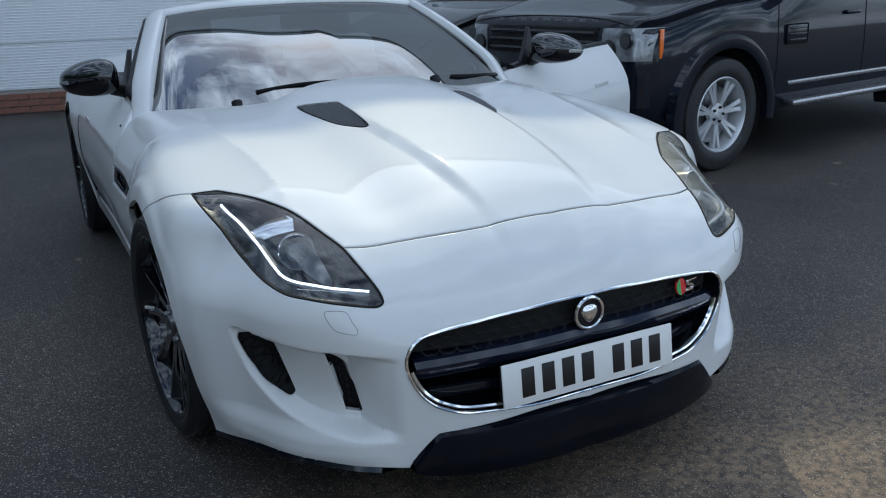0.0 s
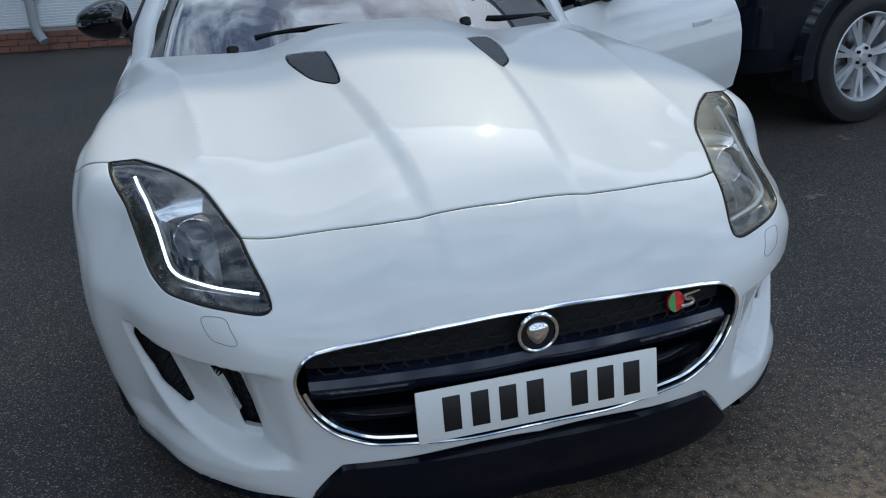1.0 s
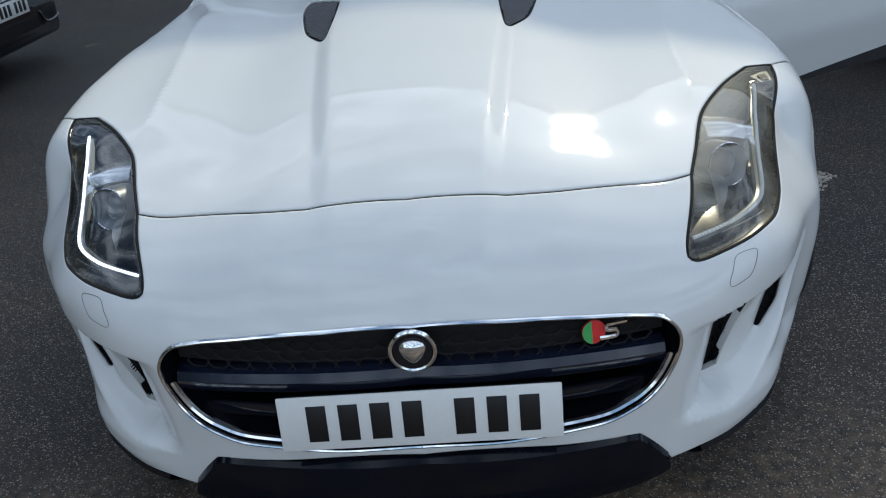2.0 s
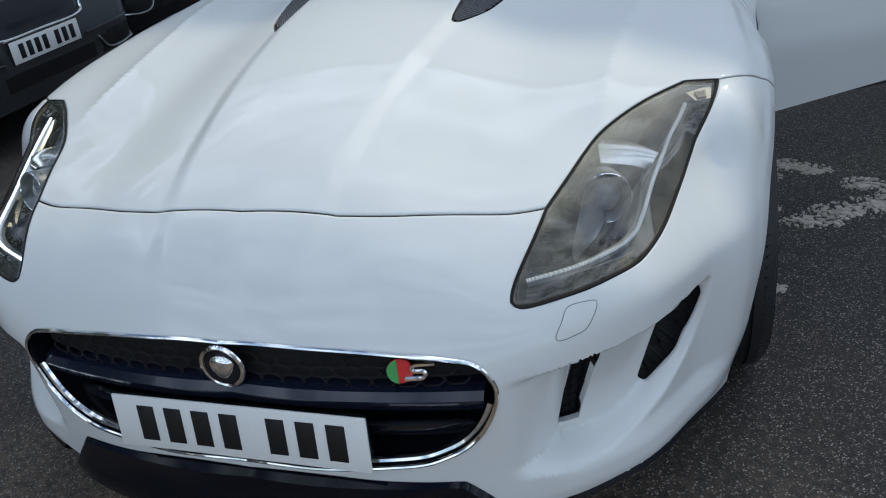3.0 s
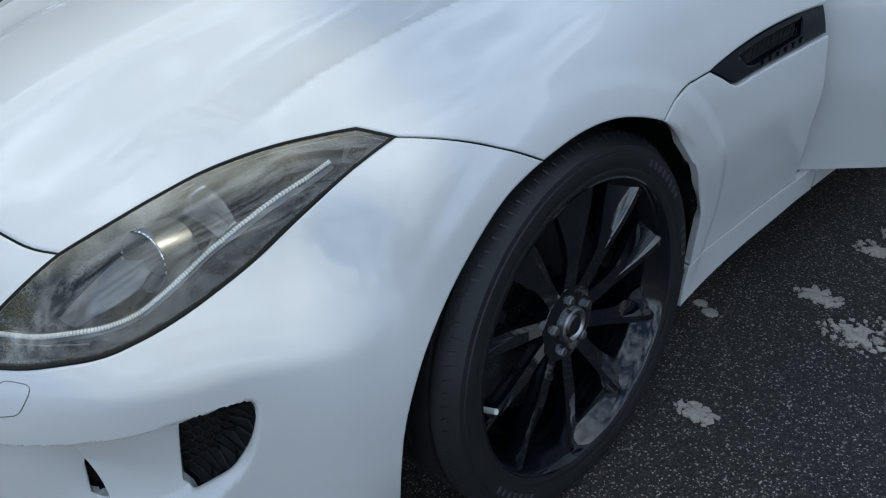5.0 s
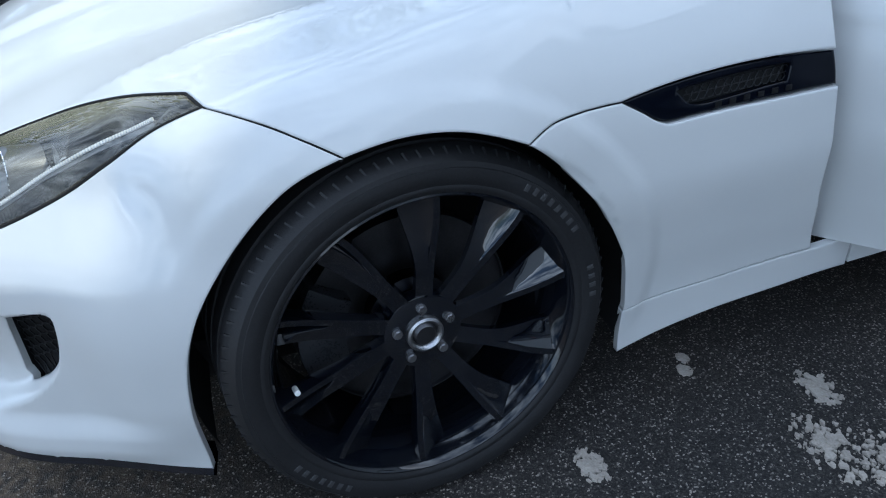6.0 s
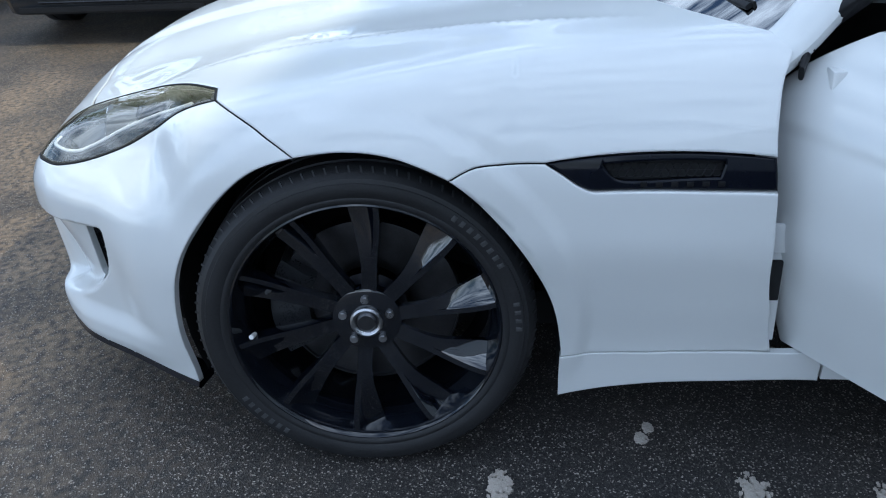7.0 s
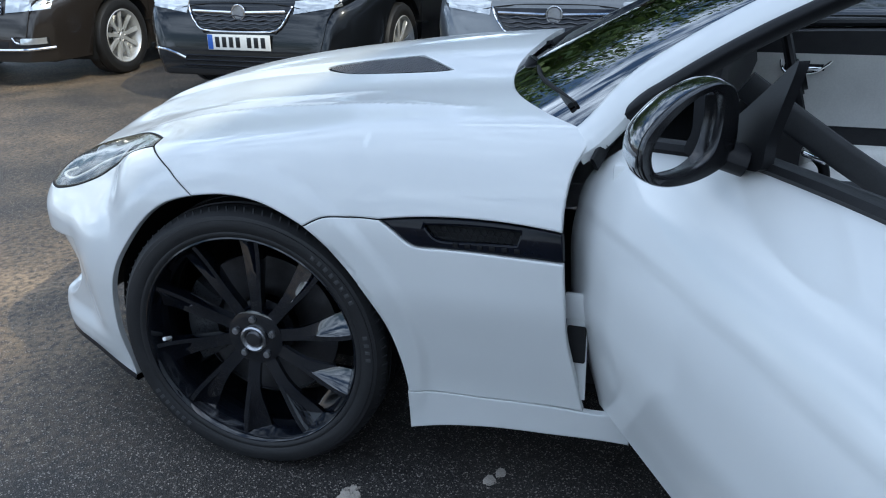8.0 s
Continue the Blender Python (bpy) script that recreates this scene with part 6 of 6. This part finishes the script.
saloon = dict(L=4.85, W=1.85, H=1.46, cowl_y=1.15, cowl_z=1.00, nose_z=.80, fo=.93, wb=2.80, wr=.335, dress=dress_saloon)
hatch = dict(saloon, L=4.90, W=1.86, dress=dress_hatch, spokes=8)
estate = dict(saloon, L=4.77, W=1.82, fo=.90, wb=2.71, dress=dress_estate, spokes=9)
offroad = dict(L=4.83, W=1.92, H=1.88, cowl_y=1.22, cowl_z=1.20, nose_z=1.07, fo=.80, wb=2.885, wr=.385, boxy=1.0, zb=.36, rise=.55, dress=dress_offroad, spokes=7)


def facing_east(x, y, turn=0):
    return Matrix.Translation((x, y, 0)) @ Matrix.Rotation(radians(90 + turn), 4, "Z")


def facing_west(x, y, turn=0):
    return Matrix.Translation((x, y, 0)) @ Matrix.Rotation(radians(-90 + turn), 4, "Z")


ROW = "parked cars in the facing row"
parked_car("estate_car", "brown estate car with silver alloy wheels", dict(estate, paint=BROWN_PAINT), facing_east(-3.18, -5.17), ROW)
parked_car("hatchback_car", "black family hatchback with winged chrome grille", dict(hatch, paint=BLACK_PAINT), facing_east(-3.0, -2.40), ROW)
parked_car("hatchback_car", "grey family hatchback with winged chrome grille", dict(hatch, paint=GREY_PAINT), facing_east(-3.17, -.13), ROW)
parked_car("saloon_car", "dark grey saloon with chrome-edged grille", dict(saloon, paint=DARK_GREY_PAINT), facing_east(-2.60, 1.70), ROW)
parked_car("saloon_car", "black saloon parked in the shade", dict(saloon, paint=BLACK_PAINT), facing_east(-3.0, 3.64), ROW)
parked_car("off_roader", "black boxy off-road vehicle with silver alloy wheels", dict(offroad, paint=NAVY_BLACK), facing_west(2.155, 2.588, 8), "cars beside the open door")
parked_car("saloon_car", "black saloon behind the off-road vehicle", dict(saloon, paint=BLACK_PAINT, H=1.5, nose_z=.92, cowl_z=1.1), facing_west(1.85, 4.95, 8), "cars beside the open door")

# ---------------------------------------------------------------- ground, building, trees
gr = bmesh.new()
bmesh.ops.create_grid(gr, x_segments=8, y_segments=8, size=400)
ground = tagged(part("ground", gr, ASPHALT), "dark worn asphalt with pale chippings and dusty patches, tinted paler where sunlit", "asphalt", kind="structure")

rng = random.Random(5)


def pale_patch(x, y, size, seed):
    """A flat crust of old pale paint on the asphalt, broken into ragged flakes."""
    r = random.Random(seed)
    v, f = [], []
    for _ in range(int(30 + size * 900)):
        a, d = r.uniform(0, 6.283), size * r.random() ** .7
        cx, cy = d * math.cos(a), d * math.sin(a) * .6
        rad = r.uniform(.002, .011) * (1.6 - d / size)
        n = 9
        k = len(v)
        ph = r.uniform(0, 6)
        radii = [rad * (.35 + .9 * r.random()) for _ in range(n)]
        v += [(cx + q * math.cos(2 * math.pi * i / n + ph), cy + q * .8 * math.sin(2 * math.pi * i / n + ph), .0012 + .00004 * (k // 18)) for i, q in enumerate(radii)]
        v += [(cx + q * 1.1 * math.cos(2 * math.pi * i / n + ph), cy + q * .88 * math.sin(2 * math.pi * i / n + ph), -.002) for i, q in enumerate(radii)]
        f += [tuple(range(k, k + n))] + [(k + i, k + n + i, k + n + (i + 1) % n, k + (i + 1) % n) for i in range(n)]
    ob = tagged(mesh("paint_patch", v, f, FLAKE, None, smooth=False), "ragged pale paint crust on the asphalt", "ground marking", "pale patches", "stuff")
    ob.location = (x, y, .001)


for i, (x, y, size) in enumerate(((1.10, .69, .10), (1.20, .76, .12), (1.32, .82, .12), (1.40, .90, .10), (1.03, 1.14, .10), (.97, 1.04, .06), (.955, .775, .06), (.963, .265, .05), (.797, .566, .018), (.76, .585, .014), (1.12, 1.10, .08), (1.28, .98, .09))):
    pale_patch(x, y, size, 40 + i)
WALL_TURN = math.atan(-.18)
wall_m = Matrix.Translation((-1, 8.45, 0)) @ Matrix.Rotation(WALL_TURN, 4, "Z")
EAVE = 8.5
wall = tagged(part("wall_north", box((70, .25, EAVE), (0, .16, EAVE / 2)), CLADDING), "grey ribbed metal cladding wall over a brick base", "wall", kind="structure")
wall.matrix_basis = wall_m


def ribbed(length, height, ribs):
    prof = []
    for i in range(ribs):
        z0 = height * i / ribs
        d = height / ribs
        prof += [(0, z0), (0, z0 + d * .55), (.004, z0 + d * .65), (.004, z0 + d * .9)]
    prof += [(0, height)]
    v = [(x, -y, z) for x in (0, length) for y, z in prof]
    k = len(prof)
    back = [(x, .03, z) for x in (0, length) for z in (0, height)]
    faces = [(i, k + i, k + i + 1, i + 1) for i in range(k - 1)]
    faces += [(2 * k, 2 * k + 2, k, 0), (k - 1, 2 * k - 1, 2 * k + 3, 2 * k + 1)]
    return bm_of(v + back, faces)


sheet = ribbed(70, .505, 16)
first = part("cladding_panel", sheet, CLADDING, wall)
first.location = (-35, 0, .27)
for row in range(1, 15):
    ob = new("cladding_panel", first.data)
    ob.parent = wall
    ob.location = (-35, 0, .27 + row * .515)
part("mortar_bed", box((70, .03, .26), (0, .015, .13)), MORTAR, wall)
one = part("brick", box((.215, .03, .065), (0, 0, 0), .004, 1), BRICK, wall)
one.location = (-8, -.012, .04)
for c in range(3):
    for i in range(70):
        if c == 0 and i == 0:
            continue
        ob = new("brick", one.data)
        ob.parent = wall
        ob.location = (-8 + i * .225 + (c % 2) * .112, -.012 + rng.uniform(-.002, .002), .04 + c * .075)
pipe = thing("drainpipe", "grey plastic drainpipe with a shoe at its foot", "drainpipe")
part("pipe", tube([(0, -.09, 8.2), (0, -.09, 4), (0, -.09, .32), (.02, -.10, .22), (.10, -.16, .12)], .055, 14, up=(0, 1, 0)), PIPE_GREY, pipe)
for z in (.6, 2.4, 4.2):
    part("pipe_clip", box((.16, .10, .04), (0, -.06, z), .01), PIPE_GREY, pipe)
pipe.matrix_basis = wall_m @ Matrix.Translation((-1.45, 0, 0))
roof = tagged(part("roof_edge", box((70, 18, .25), (0, 8.9, EAVE), .03), PIPE_GREY), "grey metal roof edge of the building", "roof", kind="structure")
roof.matrix_basis = wall_m


def tree(at, height, seed):
    r = random.Random(seed)
    t = thing("tree", "broad green deciduous tree beyond the parked cars", "tree", "trees beyond the cars")
    h0 = height * .35
    line = [(0, 0, 0), (.1, .05, h0 * .5), (.05, .15, h0), (.2, .1, height * .7)]
    part("trunk", tube(smooth_line(line, 5), np.linspace(.28, .08, 16), 10), BARK, t)
    tips = []
    for i in range(11):
        a = r.uniform(0, 6.28)
        z0 = h0 * r.uniform(.7, 1.7)
        ln = height * r.uniform(.22, .42)
        e = (math.cos(a) * ln, math.sin(a) * ln, z0 + ln * r.uniform(.3, .9))
        m = (math.cos(a) * ln * .5, math.sin(a) * ln * .5, z0 + ln * .25)
        part("limb", tube(smooth_line([(.05, .1, z0), m, e], 4), np.linspace(.09, .02, 9), 6), BARK, t)
        tips += [e, m]
    tips.append((.2, .1, height * .9))
    v, f = [], []
    for c in tips:
        size = height * r.uniform(.10, .17)
        for _ in range(420):
            d = Vector((r.gauss(0, 1), r.gauss(0, 1), r.gauss(0, .8))) * size * .62
            p = Vector(c) + d
            n = Vector((r.gauss(0, 1), r.gauss(0, 1), r.gauss(0, 1))).normalized()
            a = n.orthogonal().normalized()
            b = n.cross(a)
            s = r.uniform(.09, .17)
            k = len(v)
            v += [p + a * s, p + b * s * .5, p - a * s, p - b * s * .5]
            f.append((k, k + 1, k + 2, k + 3))
    tagged(mesh("crown", v, f, LEAF, t, smooth=False), kind="stuff")
    t.location = at
    return t


for i, (x, y, h) in enumerate(((-13, -6.5, 9), (-12, -1.5, 8), (-13.5, 3.0, 9.5), (-11.5, 7.0, 8), (-15, -12, 10))):
    tree((x, y, 0), h, 20 + i)
